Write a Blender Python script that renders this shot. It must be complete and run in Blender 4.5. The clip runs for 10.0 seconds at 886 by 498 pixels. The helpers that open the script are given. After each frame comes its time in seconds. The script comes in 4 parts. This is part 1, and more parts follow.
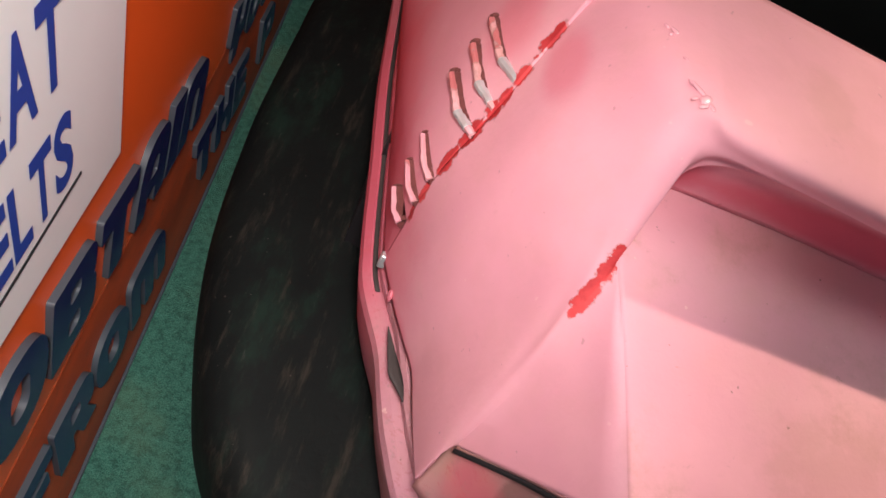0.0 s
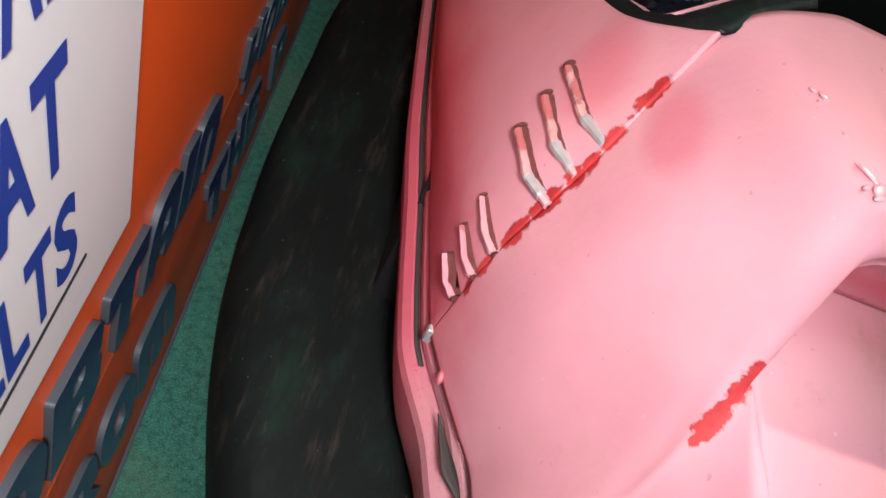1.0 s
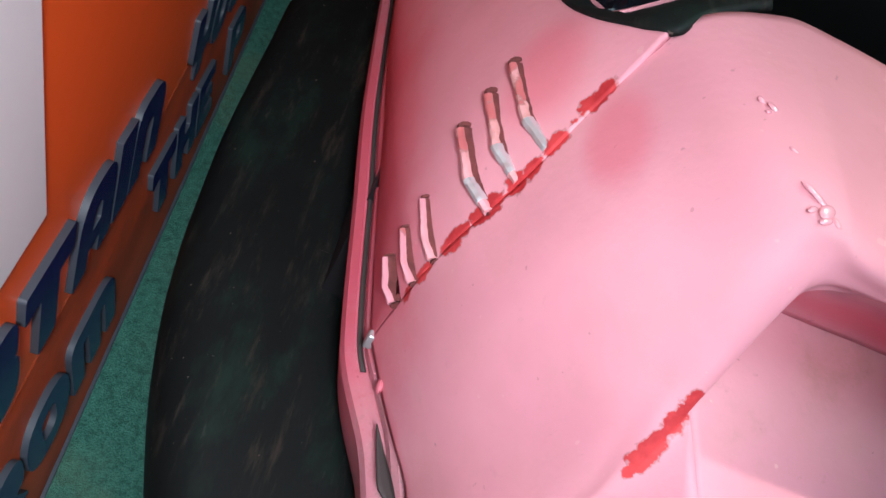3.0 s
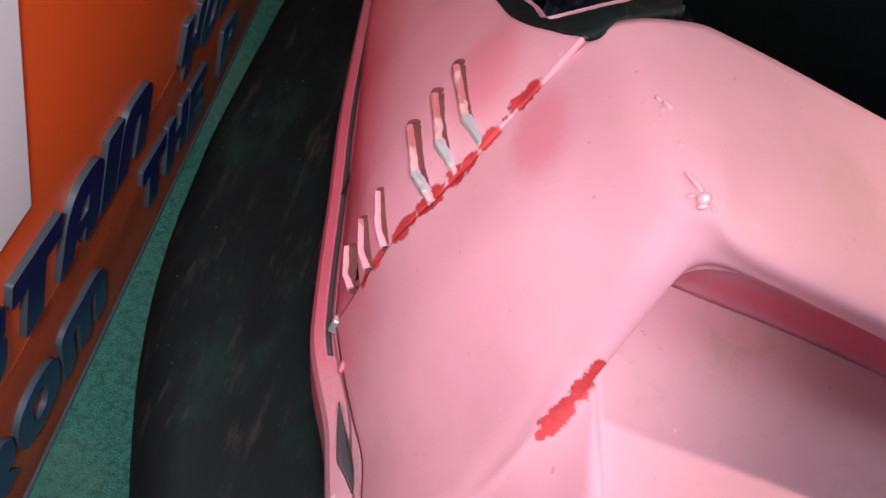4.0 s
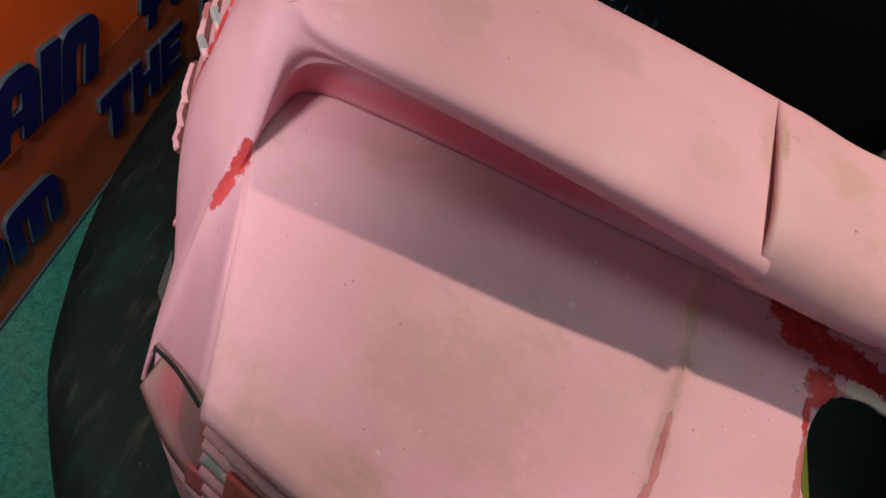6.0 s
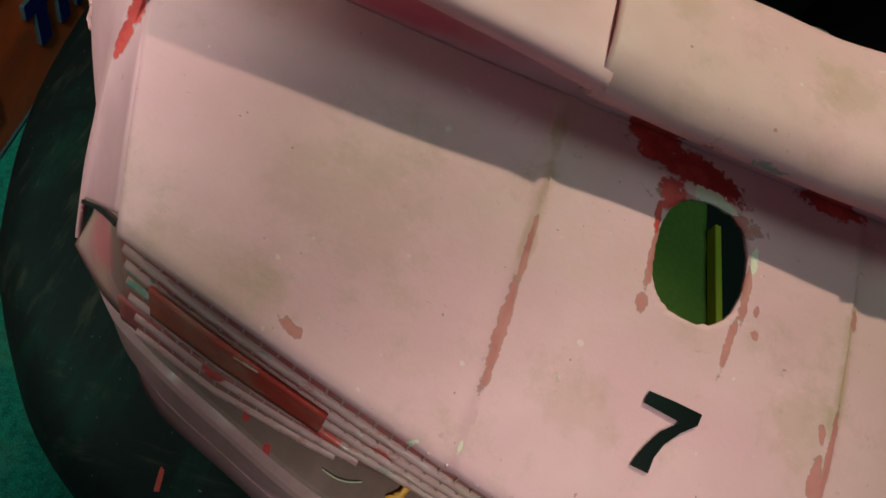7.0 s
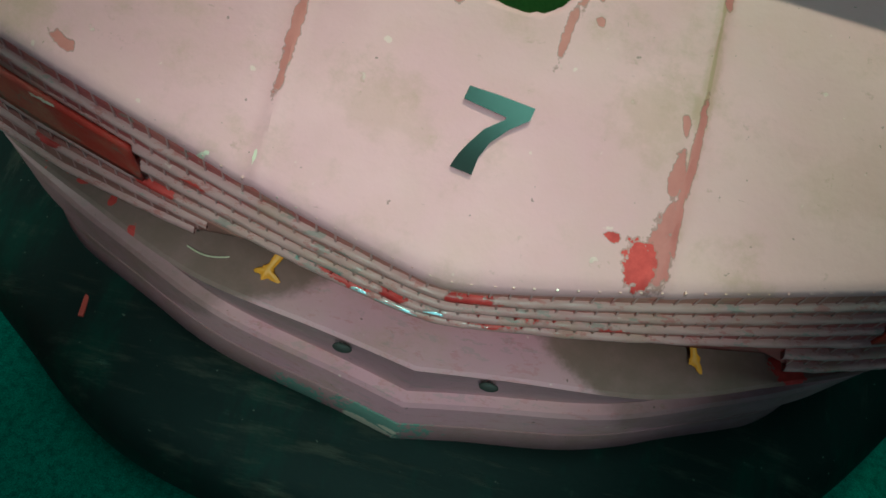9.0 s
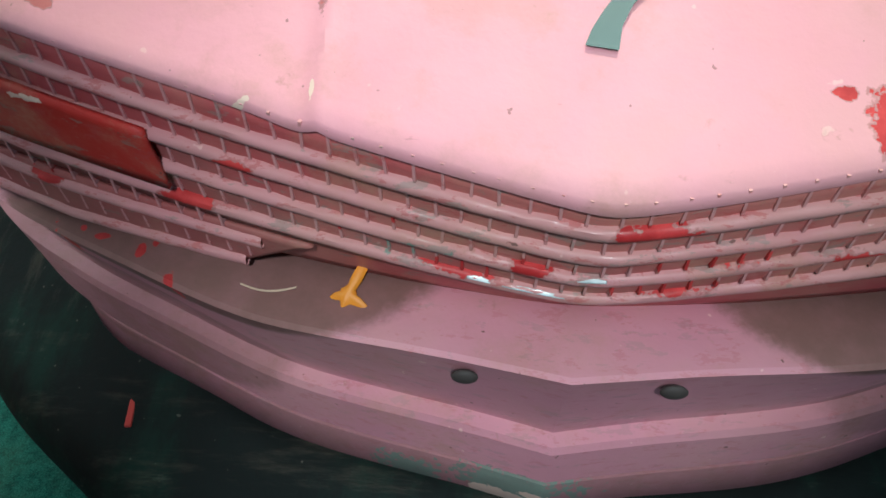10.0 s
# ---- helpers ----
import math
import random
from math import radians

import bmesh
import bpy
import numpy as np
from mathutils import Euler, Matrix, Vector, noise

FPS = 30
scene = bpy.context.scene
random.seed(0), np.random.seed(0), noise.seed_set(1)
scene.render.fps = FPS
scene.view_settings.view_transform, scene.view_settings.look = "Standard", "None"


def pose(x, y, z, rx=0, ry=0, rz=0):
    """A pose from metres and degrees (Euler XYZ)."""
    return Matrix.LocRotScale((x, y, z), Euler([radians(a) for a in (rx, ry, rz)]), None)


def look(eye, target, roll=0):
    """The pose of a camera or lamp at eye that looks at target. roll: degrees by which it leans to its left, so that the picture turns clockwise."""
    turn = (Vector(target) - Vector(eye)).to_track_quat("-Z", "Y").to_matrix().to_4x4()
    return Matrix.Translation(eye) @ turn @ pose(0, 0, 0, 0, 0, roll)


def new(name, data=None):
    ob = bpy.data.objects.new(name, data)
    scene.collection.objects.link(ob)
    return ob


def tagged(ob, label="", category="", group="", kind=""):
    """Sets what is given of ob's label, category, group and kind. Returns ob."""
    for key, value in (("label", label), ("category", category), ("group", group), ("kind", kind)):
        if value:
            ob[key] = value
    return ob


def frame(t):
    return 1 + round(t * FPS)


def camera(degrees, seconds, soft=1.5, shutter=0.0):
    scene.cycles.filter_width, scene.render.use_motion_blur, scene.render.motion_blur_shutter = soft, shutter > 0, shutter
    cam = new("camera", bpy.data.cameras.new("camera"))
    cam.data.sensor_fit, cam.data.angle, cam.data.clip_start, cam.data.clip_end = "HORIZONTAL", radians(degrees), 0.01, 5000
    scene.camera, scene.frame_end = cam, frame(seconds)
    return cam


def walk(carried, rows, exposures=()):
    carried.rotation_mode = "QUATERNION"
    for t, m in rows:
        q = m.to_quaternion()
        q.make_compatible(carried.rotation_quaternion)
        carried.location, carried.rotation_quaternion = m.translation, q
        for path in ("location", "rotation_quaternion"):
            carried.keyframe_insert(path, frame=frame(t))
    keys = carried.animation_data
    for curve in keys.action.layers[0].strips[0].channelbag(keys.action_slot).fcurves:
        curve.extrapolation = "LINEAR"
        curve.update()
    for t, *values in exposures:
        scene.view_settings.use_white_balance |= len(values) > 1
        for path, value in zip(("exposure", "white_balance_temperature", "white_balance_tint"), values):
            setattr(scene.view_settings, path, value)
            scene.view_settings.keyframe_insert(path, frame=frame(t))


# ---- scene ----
cam = camera(62.4, 10.0, soft=1.6)
PATH = [
    (0, (-0.5816, -0.1100, 0.8738), (-0.2583, 1.1896, -0.6117), 31.90),
    (0.5, (-0.6052, -0.0861, 0.8687), (-0.3148, 1.2121, -0.6247), 29.47),
    (1, (-0.6284, -0.0281, 0.8285), (-0.3013, 1.2835, -0.6455), 31.53),
    (1.5, (-0.6306, 0.0076, 0.7982), (-0.2317, 1.3233, -0.6543), 36.73),
    (2, (-0.6228, 0.0295, 0.7999), (-0.2023, 1.3579, -0.6348), 36.02),
    (2.5, (-0.6140, 0.0202, 0.8137), (-0.1914, 1.3267, -0.6404), 35.61),
    (3.8, (-0.5834, -0.0170, 0.8505), (-0.2158, 1.2668, -0.6383), 33.68),
    (4, (-0.5747, -0.0192, 0.8613), (-0.2006, 1.2697, -0.6215), 34.23),
    (4.5, (-0.5476, -0.0351, 0.8797), (-0.2211, 1.2065, -0.6539), 32.71),
    (5, (-0.4959, -0.0514, 0.8863), (-0.2408, 1.2240, -0.6330), 32.57),
    (5.5, (-0.4059, -0.0874, 0.9192), (-0.2472, 1.2047, -0.5991), 29.19),
    (6, (-0.3165, -0.1177, 0.9351), (-0.2051, 1.1699, -0.5912), 28.05),
    (6.2, (-0.2840, -0.1326, 0.9480), (-0.1894, 1.1414, -0.5909), 27.14),
    (7.3, (-0.2255, -0.2096, 0.9651), (0.0865, 0.9404, -0.6412), 29.52),
    (7.5, (-0.2009, -0.2149, 0.9753), (0.1172, 0.9462, -0.6218), 27.63),
    (8, (-0.1004, -0.2170, 0.9650), (0.0403, 0.9668, -0.6408), 22.61),
    (8.5, (-0.0116, -0.2396, 0.9598), (0.0503, 0.8779, -0.6978), 20.44),
    (8.8, (-0.0053, -0.2461, 0.9252), (0.0828, 0.8120, -0.7697), 19.93),
    (9, (-0.0145, -0.2609, 0.8772), (0.0244, 0.7732, -0.8343), 17.04),
    (9.5, (-0.0459, -0.2640, 0.7510), (-0.1190, 0.8498, -0.9085), 7.12),
    (10, (-0.0495, -0.2560, 0.7110), (-0.1758, 1.0050, -0.8370), -0.75),
]
walk(cam, [(t, look(eye, target, roll)) for t, eye, target, roll in PATH],
     [(0, -0.07, 6350, -2), (1.0, 0.12, 5850, -10), (2.5, 0.02, 5350, -8), (4.5, -0.12, 5550, -2), (5.5, -0.38, 5500, -6), (6.0, -0.55, 5450, -24), (7.5, -0.85, 4800, -72), (8.5, -0.75, 4350, -74), (9.0, -0.62, 4150, -78), (9.5, -0.05, 4300, -58), (10, -0.06, 4950, -34)])


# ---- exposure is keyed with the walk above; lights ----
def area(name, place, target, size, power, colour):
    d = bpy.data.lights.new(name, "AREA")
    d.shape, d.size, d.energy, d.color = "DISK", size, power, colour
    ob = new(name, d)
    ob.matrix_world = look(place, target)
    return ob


world = bpy.data.worlds.new("hall")
scene.world = world
world.use_nodes = True
world.node_tree.nodes["Background"].inputs[0].default_value = (0.55, 0.6, 0.62, 1)
world.node_tree.nodes["Background"].inputs[1].default_value = 0.055

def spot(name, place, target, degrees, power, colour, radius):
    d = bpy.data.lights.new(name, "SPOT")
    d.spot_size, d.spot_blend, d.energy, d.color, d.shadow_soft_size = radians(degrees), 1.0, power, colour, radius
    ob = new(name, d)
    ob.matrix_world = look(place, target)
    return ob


spot("ceiling_spot", (0.23, 1.0, 2.4), (0.02, 0.08, 0.5), 36, 240, (1.0, 0.74, 0.60), 0.03)
# Unseen spot added to brighten the nose; no such fixture is known.
spot("nose_fill", (0.10, -1.30, 2.2), (-0.02, -0.08, 0.43), 17, 182, (1.0, 0.78, 0.80), 0.04)
area("ceiling_panel", (0.42, 0.03, 2.8), (0.2, 0.0, 0.3), 1.0, 16, (0.92, 1.0, 1.0))
# Fill light added out of view on the south wall for the front faces.
area("front_fill", (0.5, -3.85, 1.8), (0.0, 0.0, 0.35), 0.9, 16, (0.72, 0.72, 1.0))
# Added fill beside the board, in place of a hand-held torch.
spot("side_fill", (-0.60, -0.20, 1.10), (-0.69, 0.235, 0.47), 68, 47, (1.0, 0.84, 0.84), 0.05)


# ---- materials ----
def material(name):
    m = bpy.data.materials.new(name)
    m.use_nodes = True
    nt = m.node_tree
    return m, nt, nt.nodes["Principled BSDF"]


def node(nt, kind, **values):
    n = nt.nodes.new(kind)
    for k, v in values.items():
        if k in n.inputs:
            n.inputs[k].default_value = v
    return n


def math_node(nt, op, a, b=None, c=None):
    n = nt.nodes.new("ShaderNodeMath")
    n.operation = op
    for i, v in enumerate((a, b, c)):
        if v is None:
            continue
        if isinstance(v, (int, float)):
            n.inputs[i].default_value = v
        else:
            nt.links.new(v, n.inputs[i])
    return n.outputs[0]


def position(nt):
    return nt.nodes.new("ShaderNodeNewGeometry").outputs["Position"]


def noise_out(nt, pos, scale, detail=4.0, rough=0.55, stretch=None):
    if stretch:
        mp = nt.nodes.new("ShaderNodeMapping")
        mp.inputs["Scale"].default_value = stretch
        nt.links.new(pos, mp.inputs["Vector"])
        pos = mp.outputs[0]
    n = node(nt, "ShaderNodeTexNoise", Scale=scale, Detail=detail, Roughness=rough)
    nt.links.new(pos, n.inputs["Vector"])
    return n.outputs["Fac"]


def ramp(nt, value, lo, hi):
    n = nt.nodes.new("ShaderNodeMapRange")
    n.interpolation_type = "SMOOTHSTEP"
    n.inputs[1].default_value, n.inputs[2].default_value = lo, hi
    nt.links.new(value, n.inputs[0])
    return n.outputs[0]


def mix(nt, fac, a, b):
    n = nt.nodes.new("ShaderNodeMix")
    n.data_type = "RGBA"
    for slot, v in ((0, fac), (6, a), (7, b)):
        if isinstance(v, (int, float)):
            n.inputs[slot].default_value = v
        elif isinstance(v, tuple):
            n.inputs[slot].default_value = (*v, 1)
        else:
            nt.links.new(v, n.inputs[slot])
    return n.outputs[2]


def bump(nt, bsdf, height, strength, distance=0.002):
    n = node(nt, "ShaderNodeBump", Strength=strength, Distance=distance)
    nt.links.new(height, n.inputs["Height"])
    nt.links.new(n.outputs[0], bsdf.inputs["Normal"])


def reach(nt, pos, edge, centre, size, turn=0.0, ragged=2.6):
    """Ragged distance from centre, 1 on the rim of an ellipsoid of these half sizes."""
    mp = nt.nodes.new("ShaderNodeMapping")
    mp.vector_type = "TEXTURE"
    mp.inputs["Location"].default_value = centre
    mp.inputs["Rotation"].default_value = (0, 0, radians(turn))
    mp.inputs["Scale"].default_value = size
    nt.links.new(pos, mp.inputs["Vector"])
    ln = nt.nodes.new("ShaderNodeVectorMath")
    ln.operation = "LENGTH"
    nt.links.new(mp.outputs[0], ln.inputs[0])
    return math_node(nt, "ADD", ln.outputs["Value"], math_node(nt, "MULTIPLY", math_node(nt, "SUBTRACT", edge, 0.5), ragged))


def nearest(nt, pos, edge, spots, ragged=2.6):
    d = None
    for centre, size, turn in spots:
        k = reach(nt, pos, edge, centre, size, turn, ragged)
        d = k if d is None else math_node(nt, "MINIMUM", d, k)
    return d


def paint(name, base=(0.72, 0.315, 0.385), deep=(), stains=(), chips=(), dull=(), greens=(), pale=(), dirt=0.25, browns=(), rough=0.34, coat=0.05, cracks=0.5, wear=0.0, coat_rough=0.09):
    """Pink gloss paint over older red coats: rubbed, stained, speckled and chipped."""
    m, nt, b = material(name)
    pos = position(nt)
    big = noise_out(nt, pos, 9, 3)
    mid = noise_out(nt, pos, 34, 5, 0.65)
    fine = noise_out(nt, pos, 190, 5)
    edge = math_node(nt, "ADD", math_node(nt, "MULTIPLY", noise_out(nt, pos, 75, 3, 0.6), 0.6), math_node(nt, "MULTIPLY", noise_out(nt, pos, 330, 3, 0.6), 0.4))
    vor = node(nt, "ShaderNodeTexVoronoi", Scale=165.0)
    nt.links.new(pos, vor.inputs["Vector"])
    edge = math_node(nt, "ADD", math_node(nt, "MULTIPLY", edge, 0.84), math_node(nt, "MULTIPLY", vor.outputs["Distance"], 0.17))
    col = mix(nt, ramp(nt, big, 0.3, 0.75), tuple(c * 0.92 for c in base), (base[0] * 1.03, base[1] * 1.09, base[2] * 1.05))
    col = mix(nt, math_node(nt, "MULTIPLY", ramp(nt, mid, 0.42, 0.7), 0.16), col, (base[0] * 0.85, base[1] * 0.98, base[2] * 0.72))
    grime = math_node(nt, "MULTIPLY", ramp(nt, noise_out(nt, pos, 13, 7, 0.72), 0.5, 0.74), dirt)
    col = mix(nt, math_node(nt, "MULTIPLY", ramp(nt, noise_out(nt, pos, 5, 4, 0.6), 0.42, 0.66), dirt * 0.45), col, (0.56, 0.36, 0.27))
    col = mix(nt, grime, col, (0.43, 0.23, 0.165))
    smear = ramp(nt, noise_out(nt, pos, 60, 4, 0.7), 0.64, 0.76)
    col = mix(nt, math_node(nt, "MULTIPLY", smear, dirt * 0.8), col, (0.32, 0.16, 0.11))
    specks = ramp(nt, noise_out(nt, pos, 170, 2, 0.4), 0.755, 0.785)
    col = mix(nt, math_node(nt, "MULTIPLY", specks, cracks), col, (0.15, 0.08, 0.07))
    light = ramp(nt, noise_out(nt, pos, 120, 2, 0.4), 0.74, 0.775)
    col = mix(nt, math_node(nt, "MULTIPLY", light, cracks * 0.5), col, (0.85, 0.6, 0.55))
    lines = ramp(nt, noise_out(nt, pos, 46, 4, 0.6, (1, 5, 1)), 0.715, 0.75)
    col = mix(nt, math_node(nt, "MULTIPLY", lines, cracks * 0.5), col, (0.3, 0.12, 0.11))
    if wear:
        scuff = ramp(nt, noise_out(nt, pos, 105, 6, 0.75, (0.5, 1, 1.4)), 0.565, 0.60)
        col = mix(nt, math_node(nt, "MULTIPLY", scuff, wear), col, mix(nt, mid, (0.30, 0.03, 0.035), (0.46, 0.10, 0.10)))
        scrape = ramp(nt, noise_out(nt, pos, 85, 6, 0.7, (0.4, 1, 1.2)), 0.585, 0.62)
        col = mix(nt, math_node(nt, "MULTIPLY", scrape, wear), col, mix(nt, mid, (0.10, 0.085, 0.075), (0.36, 0.34, 0.30)))
    for centre, size, amount in browns:
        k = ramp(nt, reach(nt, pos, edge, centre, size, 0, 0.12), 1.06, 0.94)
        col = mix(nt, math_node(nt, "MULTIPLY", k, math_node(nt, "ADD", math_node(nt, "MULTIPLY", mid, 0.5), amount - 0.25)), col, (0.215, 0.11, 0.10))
    for centre, size, amount in stains:
        k = ramp(nt, reach(nt, pos, mid, centre, size, 0, 3.0), 1.2, 0.4)
        col = mix(nt, math_node(nt, "MULTIPLY", k, amount), col, (0.42, 0.22, 0.145))
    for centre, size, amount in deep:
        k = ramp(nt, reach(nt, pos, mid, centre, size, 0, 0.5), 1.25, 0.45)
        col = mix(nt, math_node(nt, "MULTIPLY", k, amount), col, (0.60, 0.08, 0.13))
    mask = None
    if dull:
        d = nearest(nt, pos, edge, dull)
        mask = ramp(nt, d, 1.04, 0.96)
        col = mix(nt, math_node(nt, "MULTIPLY", ramp(nt, d, 1.25, 1.06), 0.6), col, (0.22, 0.09, 0.08))
        col = mix(nt, mask, col, mix(nt, mid, (0.36, 0.085, 0.09), (0.60, 0.20, 0.20)))
    if chips:
        d = nearest(nt, pos, edge, chips)
        col = mix(nt, math_node(nt, "MULTIPLY", ramp(nt, d, 1.22, 1.06), 0.55), col, (0.30, 0.12, 0.11))
        k = ramp(nt, d, 1.03, 0.97)
        col = mix(nt, k, col, mix(nt, ramp(nt, mid, 0.35, 0.65), (0.36, 0.022, 0.028), (0.58, 0.055, 0.06)))
        mask = k if mask is None else math_node(nt, "MAXIMUM", mask, k)
    if greens:
        d = nearest(nt, pos, edge, greens, 4.5)
        col = mix(nt, math_node(nt, "MULTIPLY", ramp(nt, d, 1.05, 0.85), 0.75), col, mix(nt, mid, (0.07, 0.14, 0.11), (0.24, 0.38, 0.31)))
    if pale:
        d = nearest(nt, pos, edge, pale, 3.0)
        col = mix(nt, ramp(nt, d, 1.04, 0.96), col, (0.74, 0.53, 0.45))
    nt.links.new(col, b.inputs["Base Color"])
    b.inputs["Coat Weight"].default_value = coat
    b.inputs["Specular IOR Level"].default_value = 0.32
    b.inputs["Coat Roughness"].default_value = coat_rough
    r = math_node(nt, "ADD", math_node(nt, "MULTIPLY", mid, 0.3), rough - 0.15)
    nt.links.new(r, b.inputs["Roughness"])
    h = math_node(nt, "ADD", fine, math_node(nt, "MULTIPLY", noise_out(nt, pos, 25, 3), 1.5))
    if mask is not None:
        h = math_node(nt, "SUBTRACT", h, math_node(nt, "MULTIPLY", mask, 2.5))
    bump(nt, b, h, 0.25, 0.0008)
    return m


def plain(name, colour, rough=0.5, metal=0.0, vary=0.12, scale=40, bumps=0.2, stretch=None, distance=0.001):
    m, nt, b = material(name)
    pos = position(nt)
    n = noise_out(nt, pos, scale, 5, 0.6, stretch)
    col = mix(nt, n, tuple(c * (1 - vary) for c in colour), tuple(min(1, c * (1 + vary)) for c in colour))
    nt.links.new(col, b.inputs["Base Color"])
    b.inputs["Roughness"].default_value, b.inputs["Metallic"].default_value = rough, metal
    bump(nt, b, n, bumps, distance)
    return m


HOOD_CHIPS = [
    ((-0.028, 0.213, 0.606), (0.024, 0.011, 0.05), -12), ((0.006, 0.208, 0.605), (0.017, 0.007, 0.05), -10), ((-0.032, 0.187, 0.598), (0.008, 0.013, 0.05), -25), ((-0.0395, 0.168, 0.593), (0.0028, 0.012, 0.05), 5),
    ((-0.062, 0.231, 0.612), (0.014, 0.012, 0.02), 0), ((0.100, 0.231, 0.612), (0.026, 0.010, 0.014), 0),
    ((-0.052, 0.225, 0.605), (0.024, 0.016, 0.05), -25), ((-0.004, 0.212, 0.605), (0.030, 0.010, 0.05), -20),
    ((-0.032, 0.190, 0.60), (0.009, 0.012, 0.05), 30), ((0.098, 0.236, 0.61), (0.028, 0.006, 0.05), 0),
    ((0.110, -0.016, 0.515), (0.0095, 0.013, 0.05), 25), ((0.090, -0.006, 0.52), (0.005, 0.003, 0.05), 0),
]
HOOD_DULL = [
    ((0.120, -0.010, 0.515), (0.008, 0.019, 0.05), 12), ((0.1195, 0.035, 0.54), (0.0036, 0.014, 0.05), 0), ((0.1185, 0.064, 0.55), (0.0026, 0.007, 0.05), 10), ((0.1205, 0.010, 0.53), (0.0034, 0.010, 0.05), 0),
    ((-0.037, 0.140, 0.58), (0.003, 0.022, 0.05), 0), ((0.127, 0.05, 0.55), (0.003, 0.030, 0.06), 0),
    ((0.126, 0.012, 0.53), (0.003, 0.022, 0.05), 4), ((0.034, 0.100, 0.57), (0.003, 0.020, 0.05), -6),
    ((0.039, 0.140, 0.57), (0.003, 0.022, 0.05), 0), ((-0.127, 0.056, 0.55), (0.0035, 0.036, 0.05), 0),
    ((-0.126, 0.112, 0.57), (0.002, 0.026, 0.05), 0), ((-0.257, 0.018, 0.533), (0.009, 0.003, 0.05), -20),
    ((-0.037, 0.106, 0.57), (0.004, 0.006, 0.05), 0), ((0.129, 0.148, 0.585), (0.003, 0.007, 0.05), 0),
    ((0.05, 0.128, 0.58), (0.002, 0.004, 0.05), 0), ((0.052, 0.112, 0.57), (0.0025, 0.003, 0.05), 30), ((0.0, 0.185, 0.59), (0.040, 0.008, 0.05), 0),
]
HOOD_GREEN = [((0.007, 0.197, 0.650), (0.014, 0.012, 0.004), 0)]
HOOD_PALE = [((0.000, 0.1955, 0.6), (0.019, 0.0065, 0.03), -6), ((-0.165, -0.023, 0.515), (0.012, 0.0016, 0.05), 25), ((-0.1285, -0.014, 0.515), (0.0012, 0.005, 0.05), 0), ((0.041, 0.162, 0.59), (0.003, 0.012, 0.05), 0)]
def chip_line(a, b, n, size):
    return [(tuple(p + (q - p) * k / (n - 1) for p, q in zip(a, b)), tuple(v * (1 + 0.45 * math.sin(k * 2.3)) for v in size), 0) for k in range(n)]


FENDER_CHIPS = chip_line((-0.4235, 0.171, 0.601), (-0.431, 0.151, 0.565), 6, (0.0042, 0.0048, 0.009))
FENDER_CHIPS += chip_line((-0.4865, 0.314, 0.632), (-0.494, 0.304, 0.596), 4, (0.0042, 0.0040, 0.008))
FENDER_CHIPS += chip_line((-0.499, 0.298, 0.576), (-0.5165, 0.289, 0.500), 8, (0.0054, 0.0048, 0.008))
FENDER_CHIPS += chip_line((-0.519, 0.2885, 0.480), (-0.5215, 0.2885, 0.446), 4, (0.0036, 0.0034, 0.007))
GRILLE_CHIPS = [
    ((-0.286, 0.037, 0.384), (0.012, 0.02, 0.008), 0), ((-0.06, -0.02, 0.42), (0.022, 0.02, 0.008), 0),
    ((0.05, -0.03, 0.445), (0.035, 0.03, 0.006), 0), ((0.035, -0.03, 0.417), (0.03, 0.03, 0.006), 0),
    ((-0.09, -0.02, 0.455), (0.015, 0.02, 0.006), 0), ((-0.03, -0.03, 0.435), (0.01, 0.02, 0.008), 0),
    ((0.02, -0.04, 0.475), (0.02, 0.02, 0.006), 0), ((-0.12, -0.01, 0.435), (0.012, 0.02, 0.006), 0), ((-0.17, 0.0, 0.47), (0.012, 0.03, 0.004), 0), ((-0.21, 0.0, 0.43), (0.014, 0.03, 0.004), 0), ((-0.30, 0.03, 0.42), (0.010, 0.03, 0.006), 0), ((0.12, -0.01, 0.44), (0.02, 0.03, 0.005), 0), ((0.09, -0.01, 0.40), (0.015, 0.03, 0.006), 0), ((-0.02, -0.03, 0.37), (0.02, 0.03, 0.005), 0),
]
PINK_HOOD = paint("pink_hood_paint", chips=HOOD_CHIPS, dull=HOOD_DULL, greens=HOOD_GREEN, pale=HOOD_PALE, dirt=0.55, rough=0.60, coat=0.0, cracks=0.6, stains=[((0.1215, 0.27, 0.68), (0.005, 0.07, 0.03), 0.7), ((-0.122, 0.29, 0.68), (0.003, 0.03, 0.03), 0.6), ((-0.127, 0.20, 0.60), (0.005, 0.045, 0.04), 0.45), ((0.1265, 0.09, 0.56), (0.0016, 0.16, 0.06), 0.8), ((-0.1265, 0.14, 0.58), (0.006, 0.08, 0.05), 0.5), ((0.1265, 0.10, 0.56), (0.006, 0.12, 0.05), 0.45), ((-0.33, 0.03, 0.53), (0.06, 0.03, 0.05), 0.25), ((0.10, 0.06, 0.55), (0.03, 0.03, 0.05), 0.35), ((-0.25, 0.10, 0.56), (0.06, 0.04, 0.05), 0.25), ((0.24, 0.06, 0.55), (0.06, 0.03, 0.05), 0.22), ((-0.06, 0.03, 0.53), (0.03, 0.02, 0.05), 0.25), ((0.06, 0.27, 0.675), (0.03, 0.03, 0.03), 0.35), ((-0.07, 0.29, 0.675), (0.03, 0.02, 0.03), 0.3), ((0.0, 0.10, 0.56), (0.02, 0.012, 0.05), 0.2)])
